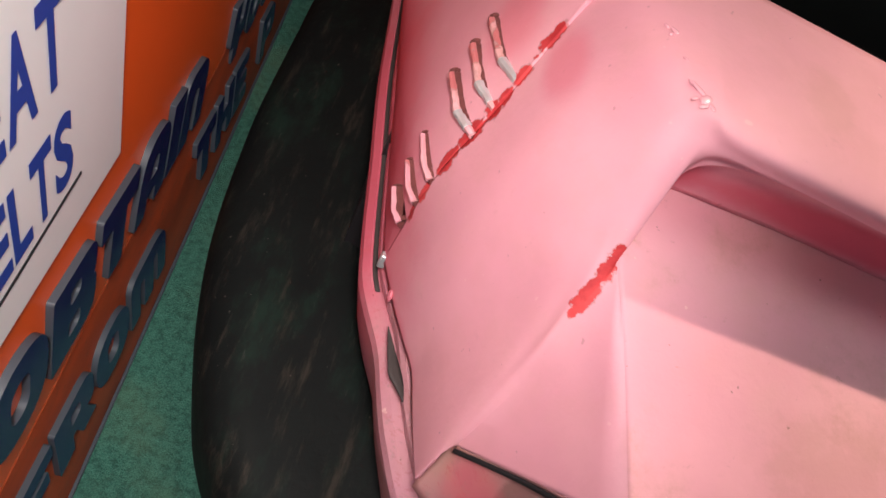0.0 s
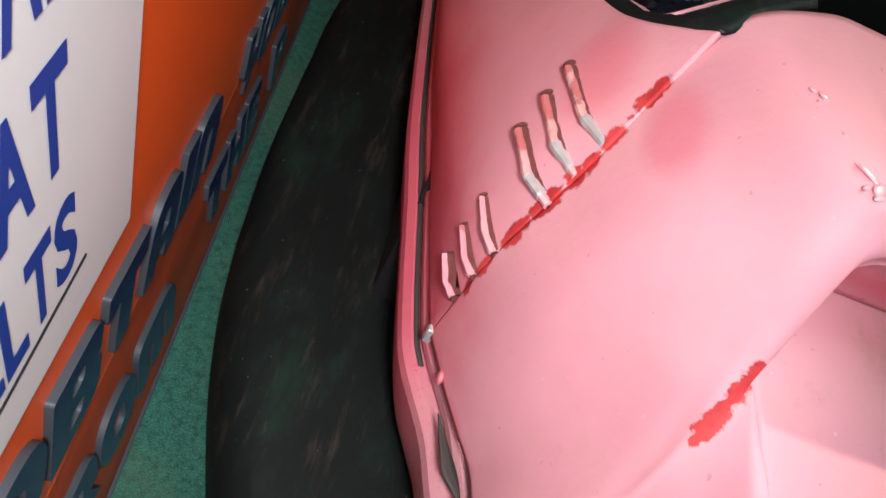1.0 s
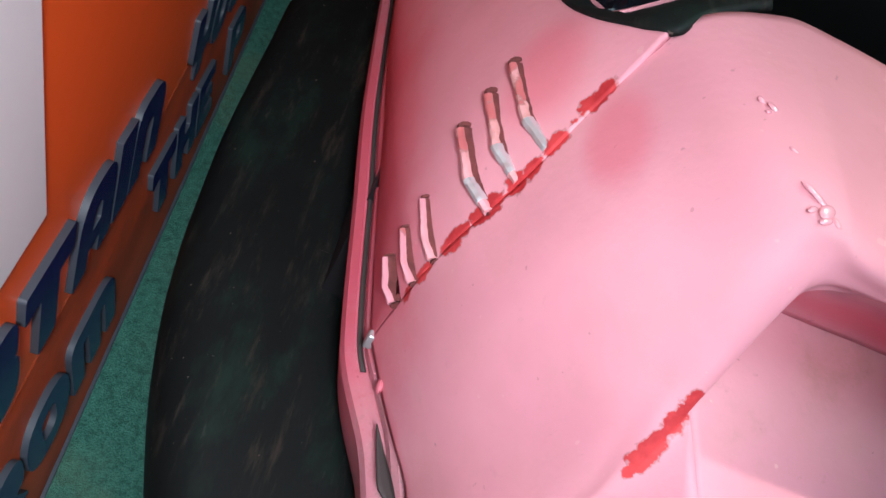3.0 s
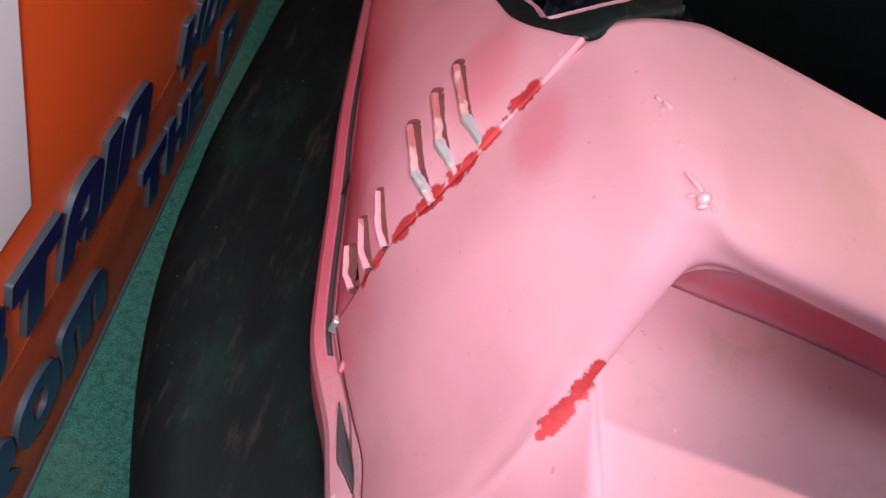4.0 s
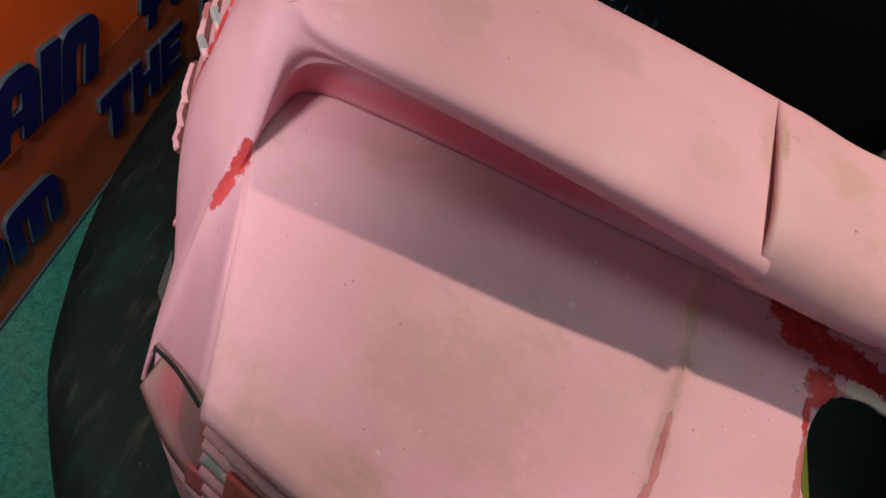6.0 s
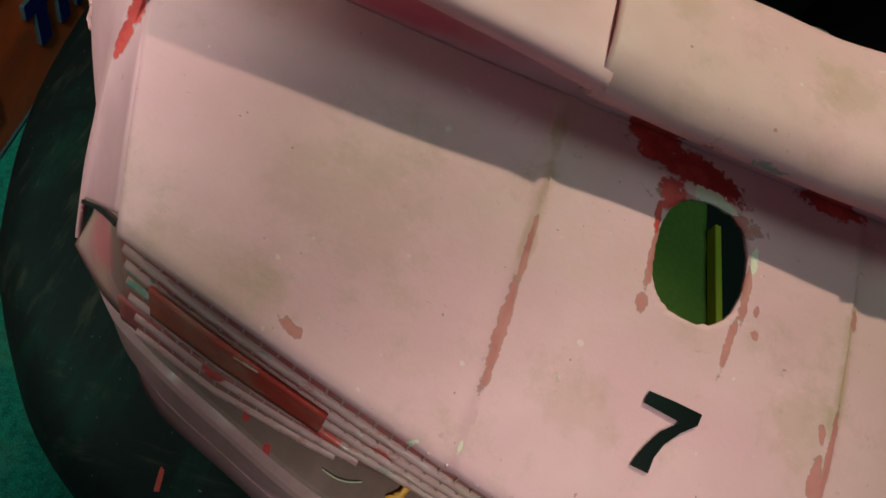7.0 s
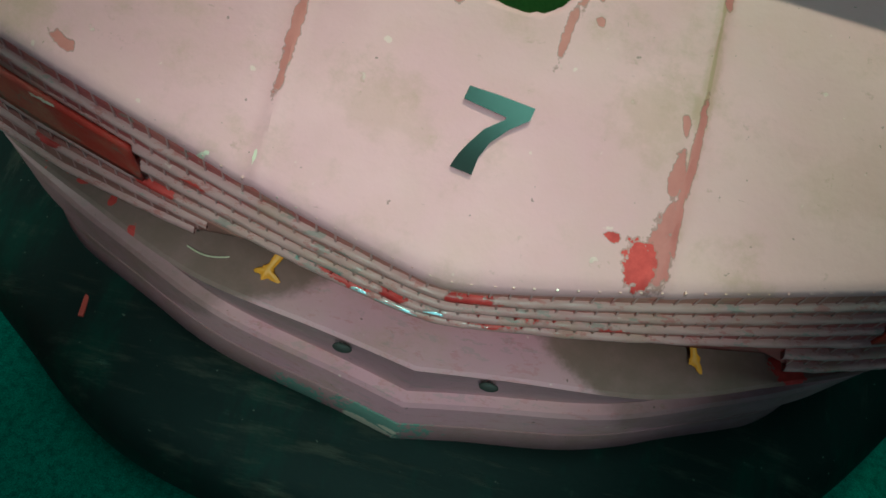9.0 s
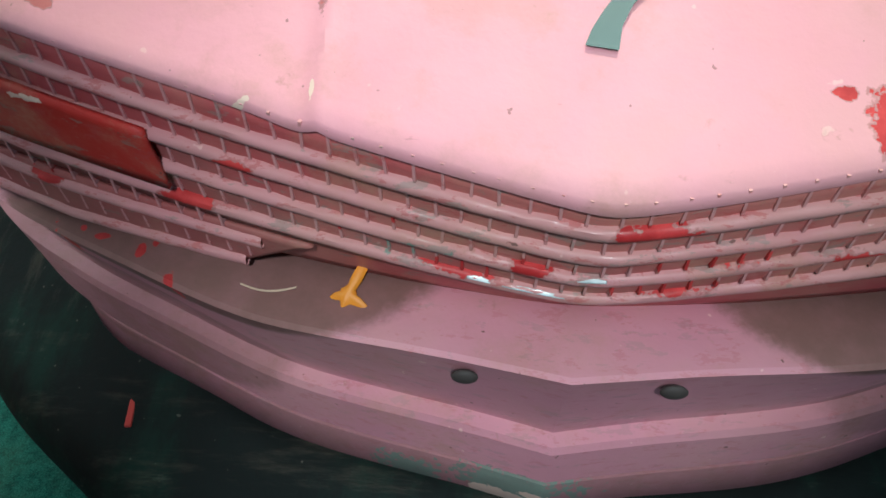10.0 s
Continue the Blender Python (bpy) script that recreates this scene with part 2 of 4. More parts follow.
# Red overspray; the low side panel and foot entries also paint in shade.
OVERSPRAY_AND_SHADE = [((-0.505, 0.350, 0.600), (0.03, 0.035, 0.035), 0.42), ((-0.555, 0.50, 0.375), (0.08, 0.36, 0.125), 0.9), ((-0.50, 0.20, 0.365), (0.05, 0.13, 0.02), 0.5), ((-0.480, 0.282, 0.630), (0.02, 0.03, 0.022), 0.4),
             # Recess corner and the walls under the cowl, deeper red.
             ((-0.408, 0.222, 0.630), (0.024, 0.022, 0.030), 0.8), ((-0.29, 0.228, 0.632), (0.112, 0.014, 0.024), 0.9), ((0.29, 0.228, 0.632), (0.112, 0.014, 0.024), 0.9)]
PINK_BODY = paint("pink_body_paint", deep=OVERSPRAY_AND_SHADE, chips=FENDER_CHIPS, dirt=0.14, rough=0.55, coat=0.0, cracks=0.3, stains=[((-0.165, 0.25, 0.685), (0.02, 0.022, 0.02), 0.18), ((-0.128, 0.29, 0.69), (0.008, 0.06, 0.02), 0.35), ((-0.25, 0.30, 0.69), (0.03, 0.02, 0.02), 0.25), ((-0.34, 0.26, 0.69), (0.02, 0.03, 0.02), 0.2)])
PINK_GILL = paint("pink_gill_paint", dirt=0.9, rough=0.4, cracks=0.9, dull=[((-0.527, 0.362, 0.587), (0.006, 0.006, 0.010), 0), ((-0.524, 0.345, 0.566), (0.006, 0.010, 0.004), 0), ((-0.53, 0.352, 0.568), (0.005, 0.006, 0.009), 0), ((-0.532, 0.336, 0.546), (0.006, 0.010, 0.004), 0), ((-0.515, 0.345, 0.590), (0.006, 0.014, 0.004), 0), ((-0.537, 0.323, 0.464), (0.006, 0.005, 0.005), 0)])
PINK_GRILLE = paint("pink_grille_paint", base=(0.56, 0.25, 0.28), chips=GRILLE_CHIPS, wear=0.5, dirt=0.6, rough=0.45, cracks=0.9,
                    greens=[((-0.01, -0.02, 0.385), (0.05, 0.03, 0.006), 0), ((-0.365, 0.045, 0.49), (0.014, 0.03, 0.014), 0), ((-0.09, -0.01, 0.43), (0.022, 0.03, 0.008), 0)])
GRILLE_BACK = paint("red_grille_backing", wear=0.5, base=(0.40, 0.075, 0.09), dirt=0.8, rough=0.5, browns=[((-0.25, 0.0, 0.4), (0.1, 0.2, 0.08), 0.4)])
GLOSS = paint("glossy_pink_lump", dirt=0.05, rough=0.3, coat=1.0, cracks=0.0, coat_rough=0.17)
END_PAINT = paint("dirty_grille_end_paint", base=(0.40, 0.17, 0.19), dirt=1.0, rough=0.6, cracks=0.9, wear=0.25, deep=[((-0.43, 0.09, 0.42), (0.03, 0.03, 0.03), 0.5)], browns=[((-0.395, 0.06, 0.45), (0.03, 0.04, 0.05), 0.7)])
# deep: crimson overspray on the sill, with the sill's shade put in.
PINK_APRON = paint("pink_apron_paint", wear=0.22, base=(0.60, 0.26, 0.34), deep=[((-0.57, 0.44, 0.27), (0.09, 0.50, 0.14), 0.8)], dirt=0.5, rough=0.62, cracks=0.9,
                   chips=[((-0.336, 0.042, 0.327), (0.004, 0.016, 0.02), 20), ((-0.30, 0.03, 0.345), (0.006, 0.003, 0.02), 0), ((-0.315, 0.036, 0.345), (0.003, 0.003, 0.02), 0), ((-0.27, 0.02, 0.35), (0.003, 0.005, 0.02), 0), ((-0.262, 0.026, 0.35), (0.002, 0.003, 0.02), 0),
                          ((-0.245, -0.002, 0.34), (0.004, 0.006, 0.02), 0), ((-0.283, 0.045, 0.35), (0.006, 0.006, 0.02), 0), ((0.3, 0.03, 0.35), (0.015, 0.012, 0.02), 0)],
                   greens=[((0.0, -0.020, 0.39), (0.08, 0.006, 0.012), 0), ((-0.022, -0.056, 0.186), (0.052, 0.06, 0.020), 0), ((-0.10, -0.045, 0.175), (0.03, 0.04, 0.014), 0)],
                   pale=[((-0.03, -0.055, 0.172), (0.028, 0.05, 0.006), 0), ((-0.005, -0.055, 0.180), (0.012, 0.05, 0.004), 0)],
                   # browns: two mirrored ovals on the shelf, then dusty lip ends and foot.
                   browns=[((-0.24, 0.03, 0.37), (0.172, 0.088, 0.05), 0.95), ((0.245, 0.03, 0.37), (0.172, 0.088, 0.05), 0.95), ((-0.36, 0.08, 0.25), (0.22, 0.14, 0.06), 0.55), ((0.36, 0.08, 0.25), (0.22, 0.14, 0.06), 0.5), ((0.0, 0.02, 0.176), (0.55, 0.30, 0.027), 0.5)])


def rubber_material():
    m, nt, b = material("scuffed_black_rubber")
    pos = position(nt)
    n = noise_out(nt, pos, 14, 6, 0.65)
    col = mix(nt, n, (0.0045, 0.006, 0.006), (0.010, 0.013, 0.0125))
    haze = ramp(nt, noise_out(nt, pos, 7, 5, 0.7, (2.5, 1, 1)), 0.48, 0.72)
    col = mix(nt, math_node(nt, "MULTIPLY", haze, 0.6), col, (0.014, 0.036, 0.025))
    xyz = nt.nodes.new("ShaderNodeSeparateXYZ")
    nt.links.new(pos, xyz.inputs[0])
    flank = ramp(nt, xyz.outputs["Y"], -0.02, 0.16)
    def along_ring(scale, detail, rough, long, short):
        side = noise_out(nt, pos, scale, detail, rough, (short, long, 2))
        front = noise_out(nt, pos, scale, detail, rough, (long, short, 2))
        return math_node(nt, "ADD", math_node(nt, "MULTIPLY", side, flank), math_node(nt, "MULTIPLY", front, math_node(nt, "SUBTRACT", 1.0, flank)))
    streak = ramp(nt, along_ring(11, 8, 0.7, 0.8, 4.5), 0.52, 0.74)
    col = mix(nt, math_node(nt, "MULTIPLY", streak, 0.5), col, (0.085, 0.070, 0.052))
    rub = ramp(nt, along_ring(30, 6, 0.75, 0.6, 3.0), 0.56, 0.74)
    col = mix(nt, math_node(nt, "MULTIPLY", math_node(nt, "MULTIPLY", rub, haze), 0.5), col, (0.16, 0.15, 0.125))
    dots = ramp(nt, noise_out(nt, pos, 150, 2, 0.4), 0.755, 0.78)
    col = mix(nt, math_node(nt, "MULTIPLY", dots, 0.4), col, (0.25, 0.21, 0.17))
    nt.links.new(col, b.inputs["Base Color"])
    b.inputs["Roughness"].default_value = 0.66
    b.inputs["Specular IOR Level"].default_value = 0.2
    bump(nt, b, math_node(nt, "ADD", noise_out(nt, pos, 60, 6, 0.7), streak), 0.4, 0.002)
    return m


def carpet_material():
    m, nt, b = material("green_carpet")
    pos = position(nt)
    fib = noise_out(nt, pos, 520, 4, 0.75)
    tuft = noise_out(nt, pos, 95, 5, 0.75)
    patch = noise_out(nt, pos, 7, 5)
    col = mix(nt, ramp(nt, fib, 0.3, 0.7), (0.024, 0.155, 0.108), (0.15, 0.42, 0.31))
    col = mix(nt, math_node(nt, "MULTIPLY", ramp(nt, tuft, 0.4, 0.68), 0.75), col, (0.020, 0.085, 0.066))
    pale = ramp(nt, noise_out(nt, pos, 210, 4, 0.7), 0.58, 0.72)
    col = mix(nt, math_node(nt, "MULTIPLY", pale, 0.45), col, (0.20, 0.36, 0.27))
    col = mix(nt, math_node(nt, "MULTIPLY", ramp(nt, patch, 0.45, 0.75), 0.45), col, (0.20, 0.30, 0.17))
    nt.links.new(col, b.inputs["Base Color"])
    b.inputs["Roughness"].default_value = 0.95
    bump(nt, b, math_node(nt, "ADD", fib, tuft), 1.0, 0.005)
    return m


RUBBER = rubber_material()
CARPET = carpet_material()
ORANGE = plain("orange_sign_board", (0.85, 0.12, 0.016), 0.32, 0, 0.06, 8, 0.08)
# Orange with the lower board's shade mixed in as smeared darker brown.
def shaded_board():
    m, nt, b = material("shaded_orange_board")
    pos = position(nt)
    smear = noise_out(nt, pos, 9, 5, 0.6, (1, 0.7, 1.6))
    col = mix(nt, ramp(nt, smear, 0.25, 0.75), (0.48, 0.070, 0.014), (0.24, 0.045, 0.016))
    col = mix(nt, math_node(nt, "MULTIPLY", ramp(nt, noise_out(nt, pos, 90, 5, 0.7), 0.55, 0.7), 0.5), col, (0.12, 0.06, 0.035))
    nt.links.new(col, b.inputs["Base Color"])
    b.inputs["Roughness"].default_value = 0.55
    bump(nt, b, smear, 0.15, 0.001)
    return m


SHADED_ORANGE = shaded_board()
WHITE = plain("white_sign_panel", (0.90, 0.91, 0.90), 0.35, 0, 0.04, 12, 0.05)
BLUE_PRINT = plain("blue_print", (0.02, 0.06, 0.36), 0.4, 0, 0.08, 60, 0.05)
NAVY = plain("navy_acrylic_letter", (0.012, 0.012, 0.10), 0.22, 0, 0.1, 30, 0.05)
LETTER_EDGE = plain("grey_letter_edge", (0.05, 0.06, 0.075), 0.5, 0, 0.1, 80, 0.1)
BLACK_LINE = plain("black_print", (0.015, 0.016, 0.02), 0.4)
DARK = plain("dark_cockpit_lining", (0.012, 0.011, 0.013), 0.6, 0, 0.3, 20, 0.3)
PLASTIC = plain("black_plastic_sheet", (0.012, 0.014, 0.022), 0.30, 0, 0.2, 12, 0.2)
STEEL = plain("worn_bare_steel", (0.66, 0.68, 0.69), 0.28, 0.6, 0.15, 60, 0.15)
RED_LENS = paint("red_marker_paint", wear=0.5, base=(0.42, 0.025, 0.025), dirt=0.9, rough=0.5, pale=[((-0.275, 0.02, 0.487), (0.016, 0.02, 0.003), 0)], cracks=0.8)
DECAL = plain("dark_glossy_numeral", (0.075, 0.068, 0.064), 0.24, 1.0, 0.1, 30, 0.02)
YELLOW = plain("yellow_paint_splash", (0.72, 0.27, 0.02), 0.5, 0, 0.15, 90, 0.4)
SLOT = plain("grey_slot_lining", (0.05, 0.038, 0.036), 0.7, 0, 0.2, 30, 0.3)
SLIT = plain("dark_slit_outline", (0.13, 0.035, 0.032), 0.8, 0, 0.5, 160, 0.6)
CHIP_RED = plain("red_paint_flake", (0.5, 0.05, 0.045), 0.5)
PALE_WIRE = plain("pale_fibre", (0.62, 0.46, 0.34), 0.5)
HALL = plain("dim_hall_wall", (0.16, 0.15, 0.15), 0.8, 0, 0.1, 3, 0.1)
MAT = plain("olive_green_mat", (0.20, 0.235, 0.045), 0.9, 0, 0.35, 160, 0.7)
CARD_YELLOW = plain("yellow_corrugated_card", (0.62, 0.52, 0.05), 0.6, 0, 0.06, 60, 0.1)
CARD_WHITE = plain("white_print", (0.75, 0.74, 0.68), 0.5)
CARD_RED = plain("red_print", (0.55, 0.02, 0.02), 0.5)
CARD_BLUE = plain("blue_carton_print", (0.03, 0.07, 0.4), 0.5)
CARD_SKY = plain("sky_blue_carton_print", (0.10, 0.30, 0.55), 0.5)
CARD_LEAF = plain("lime_carton_print", (0.5, 0.5, 0.12), 0.5)
CREAM = plain("cream_seat_vinyl", (0.72, 0.68, 0.52), 0.45, 0, 0.06, 20, 0.1)


# ---- mesh helpers ----
def thing(name, label, category, group="", kind="", place=(0, 0, 0)):
    ob = new(name)
    ob.location = place
    return tagged(ob, label, category, group, kind)


def part(name, bm, mat, parent=None, label="", smooth=True, solid=0.0, bevel=0.0):
    me = bpy.data.meshes.new(name)
    bm.to_mesh(me)
    bm.free()
    for p in me.polygons:
        p.use_smooth = smooth
    me.set_sharp_from_angle(angle=radians(38))
    me.materials.append(mat)
    ob = new(name, me)
    if parent is not None:
        ob.parent = parent
    if solid:
        md = ob.modifiers.new("thickness", "SOLIDIFY")
        md.thickness, md.offset = solid, -1
    if bevel:
        md = ob.modifiers.new("edges", "BEVEL")
        md.width, md.segments, md.limit_method = bevel, 2, "ANGLE"
    if label:
        tagged(ob, label)
    return ob


def box(bm, lo, hi):
    m = Matrix.LocRotScale([(a + b) / 2 for a, b in zip(lo, hi)], None, [b - a for a, b in zip(lo, hi)])
    bmesh.ops.create_cube(bm, size=1, matrix=m)
    return bm


def spline(points, t):
    """Catmull-Rom through the points; t from 0 to 1."""
    n = len(points) - 1
    s = min(max(t, 0), 1) * n
    i = min(int(s), n - 1)
    f = s - i
    p = [Vector(points[min(max(i + k, 0), n)]) for k in (-1, 0, 1, 2)]
    return 0.5 * (2 * p[1] + (p[2] - p[0]) * f + (2 * p[0] - 5 * p[1] + 4 * p[2] - p[3]) * f * f + (3 * p[1] - p[0] - 3 * p[2] + p[3]) * f ** 3)


def sheet(fn, nu, nv, mirror=False, flip=False):
    """A grid of quads over fn(u, v), u and v from 0 to 1."""
    bm = bmesh.new()
    g = [[bm.verts.new(fn(i / nu, j / nv)) for j in range(nv + 1)] for i in range(nu + 1)]
    for row in g:
        for v in row:
            if mirror:
                v.co.x = -v.co.x
    for i in range(nu):
        for j in range(nv):
            f = (g[i][j], g[i + 1][j], g[i + 1][j + 1], g[i][j + 1])
            bm.faces.new(f if mirror == flip else f[::-1])
    return bm


def loft(sections, nu, nv, mirror=False, flip=False):
    return sheet(lambda u, v: spline([spline(s, u) for s in sections], v), nu, nv, mirror, flip)


def letter(text, size, depth, mat, bold=0.0, shear=0.0):
    """Flat or raised writing in the built-in font, as a bmesh lying in its own x-y plane."""
    cu = bpy.data.curves.new("text", "FONT")
    cu.body, cu.size, cu.extrude, cu.offset, cu.shear, cu.resolution_u = text, size, depth, bold, shear, 4
    ob = bpy.data.objects.new("text", cu)
    scene.collection.objects.link(ob)
    me = bpy.data.meshes.new_from_object(ob.evaluated_get(bpy.context.evaluated_depsgraph_get()))
    bm = bmesh.new()
    bm.from_mesh(me)
    bpy.data.objects.remove(ob)
    bpy.data.curves.remove(cu)
    bpy.data.meshes.remove(me)
    return bm


# ---- the hall ----
bm = box(bmesh.new(), (-3.0, -4.0, -0.1), (4.0, 6.0, 0.0))
tagged(part("floor", bm, CARPET, smooth=False), "worn green carpet on the hall floor", "floor", kind="structure")
for nm, lo, hi in (("wall_east", (4.0, -4.1, 0), (4.1, 6.1, 3.0)), ("wall_south", (-3.0, -4.1, 0), (4.0, -4.0, 3.0)), ("wall_north", (-3.0, 6.0, 0), (4.0, 6.1, 3.0)), ("wall_west", (-3.1, -4.1, 0), (-3.0, 6.1, 3.0))):
    tagged(part(nm, box(bmesh.new(), lo, hi), HALL, smooth=False), "dim grey hall wall", "wall", kind="structure")
tagged(part("ceiling", box(bmesh.new(), (-3.1, -4.1, 3.0), (4.1, 6.1, 3.1)), HALL, smooth=False), "dim grey hall ceiling", "ceiling", kind="structure")

# ---- the sign board beside the car ----
sign = thing("sign_board", "orange sign board with a white notice and raised navy letters", "sign", place=(-0.736, 0, 0))
sign.rotation_euler = (0, 0, 0.07)
part("board", box(bmesh.new(), (-0.04, -1.6, 0.212), (0, 3.2, 1.5)), ORANGE, sign, smooth=False, bevel=0.002)
LEAN = 0.085
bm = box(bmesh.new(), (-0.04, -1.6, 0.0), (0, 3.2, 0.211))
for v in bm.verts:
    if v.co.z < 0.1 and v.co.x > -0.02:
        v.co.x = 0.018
part("foot_panel", bm, SHADED_ORANGE, sign, "orange lower board that slopes out to the carpet", smooth=False, bevel=0.002)
bm = box(bmesh.new(), (0, -1.2, 0.385), (0.002, 0.288, 1.3))
for v in bm.verts:
    if v.co.z < 0.5 and v.co.y < 0:
        v.co.z += 0.11
part("white_panel", bm, WHITE, sign, "white notice panel", smooth=False)
part("skirting", box(bmesh.new(), (0.0182, -1.6, 0.0), (0.022, 3.2, 0.006)), LETTER_EDGE, sign, "thin grey edge strip along the carpet", smooth=False)
part("underline", box(bmesh.new(), (0.002, -0.6, 0.4385), (0.0026, 0.214, 0.4415)), BLACK_LINE, sign, smooth=False)


GLYPHS = {
    "O": [[(0, 0, .5), (1, 0, .5), (1, 1, .5), (0, 1, .5)], [(.34, .27, .16), (.66, .27, .16), (.66, .73, .16), (.34, .73, .16)]],
    "B": [[(0, 0, .04), (1, 0, .26), (1, .5, .2), (.9, .54, .02), (.96, .58, .1), (.96, 1, .24), (0, 1, .04)], [(.36, .2, .05), (.62, .2, .08), (.62, .4, .08), (.36, .4, .05)], [(.36, .62, .05), (.6, .62, .08), (.6, .8, .08), (.36, .8, .05)]],
    "T": [[(0, 1, .04), (1, 1, .04), (1, .7, .04), (.69, .7, .03), (.69, 0, .04), (.31, 0, .04), (.31, .7, .03), (0, .7, .04)]],
    "A": [[(0, 0, .04), (.1, 1, .42), (1, 1, .36), (1, 0, .04), (.64, 0, .04), (.64, .24, .03), (.37, .24, .03), (.34, 0, .04)], [(.41, .46, .03), (.64, .46, .03), (.64, .7, .08), (.45, .7, .08)]],
    "I": [[(0, 0, .04), (1, 0, .04), (1, 1, .04), (0, 1, .04)]],
    "N": [[(0, 0, .04), (0, 1, .28), (1, 1, .42), (1, 0, .04), (.62, 0, .04), (.62, .68, .1), (.38, .68, .1), (.38, 0, .04)]],
    "M": [[(0, 0, .04), (0, 1, .22), (1, 1, .34), (1, 0, .04), (.75, 0, .03), (.75, .68, .05), (.63, .68, .05), (.63, 0, .03), (.37, 0, .03), (.37, .68, .05), (.25, .68, .05), (.25, 0, .03)]],
    "F": [[(0, 0, .04), (0, 1, .04), (1, 1, .04), (1, .74, .04), (.4, .74, .03), (.4, .62, .03), (.86, .62, .04), (.86, .36, .04), (.4, .36, .03), (.4, 0, .04)]],
    "E": [[(0, 0, .04), (0, 1, .04), (1, 1, .04), (1, .76, .04), (.4, .76, .03), (.4, .63, .03), (.9, .63, .04), (.9, .39, .04), (.4, .39, .03), (.4, .25, .03), (1, .25, .04), (1, 0, .04)]],
    "H": [[(0, 0, .04), (0, 1, .04), (.36, 1, .04), (.36, .63, .03), (.64, .63, .03), (.64, 1, .04), (1, 1, .04), (1, 0, .04), (.64, 0, .04), (.64, .37, .03), (.36, .37, .03), (.36, 0, .04)]],
    "R": [[(0, 0, .04), (0, 1, .04), (.98, 1, .3), (.98, .4, .2), (.78, .37, .02), (1, 0, .04), (.62, 0, .04), (.46, .32, .02), (.38, .32, .02), (.38, 0, .04)], [(.38, .56, .03), (.62, .56, .08), (.62, .78, .08), (.38, .78, .03)]],
    "P": [[(0, 0, .04), (0, 1, .04), (1, 1, .32), (1, .32, .28), (.38, .32, .03), (.38, 0, .04)], [(.38, .55, .03), (.63, .55, .08), (.63, .77, .08), (.38, .77, .03)]],
    "U": [[(0, 1, .04), (.38, 1, .04), (.38, .3, .1), (.62, .3, .1), (.62, 1, .04), (1, 1, .04), (1, 0, .4), (0, 0, .4)]],
    "Y": [[(0, 1, .04), (.36, 1, .04), (.4, .6, .06), (.64, .6, .06), (.64, 1, .04), (1, 1, .04), (.98, .32, .12), (.68, .28, .03), (.68, 0, .04), (.32, 0, .04), (.32, .3, .03), (.03, .36, .12)]],
}


def block_letter(c):
    """A fat sign letter with rounded corners, flat, one unit wide and high."""
    cu = bpy.data.curves.new("text", "CURVE")
    cu.dimensions, cu.fill_mode = "2D", "FRONT"
    for loop in GLYPHS[c]:
        out = []
        for i, (x, y, r) in enumerate(loop):
            p, a, b = Vector((x, y)), Vector(loop[i - 1][:2]), Vector(loop[(i + 1) % len(loop)][:2])
            p0 = p + (a - p) * min(0.5, r / (a - p).length)
            p1 = p + (b - p) * min(0.5, r / (b - p).length)
            steps = 7 if r > 0.1 else 3
            for k in range(steps + 1):
                f = k / steps
                out.append(p0.lerp(p, f).lerp(p.lerp(p1, f), f))
        sp = cu.splines.new("POLY")
        sp.points.add(len(out) - 1)
        for q, v in zip(sp.points, out):
            q.co = (v.x, v.y, 0, 1)
        sp.use_cyclic_u = True
    ob = bpy.data.objects.new("text", cu)
    scene.collection.objects.link(ob)
    me = bpy.data.meshes.new_from_object(ob.evaluated_get(bpy.context.evaluated_depsgraph_get()))
    bm = bmesh.new()
    bm.from_mesh(me)
    bpy.data.objects.remove(ob)
    bpy.data.curves.remove(cu)
    bpy.data.meshes.remove(me)
    bmesh.ops.remove_doubles(bm, verts=bm.verts[:], dist=1e-5)
    return bm


def on_wall(ob, y, z, x, slope=0.0, low=False):
    base = Matrix.Translation((0.018, 0, 0)) @ Matrix.Rotation(-LEAN, 4, "Y") if low else Matrix()
    ob.matrix_local = base @ Matrix.Translation((x, y, z)) @ Matrix.Rotation(-slope, 4, "X") @ Matrix(((0, 0, 1, 0), (1, 0, 0, 0), (0, 1, 0, 0), (0, 0, 0, 1)))


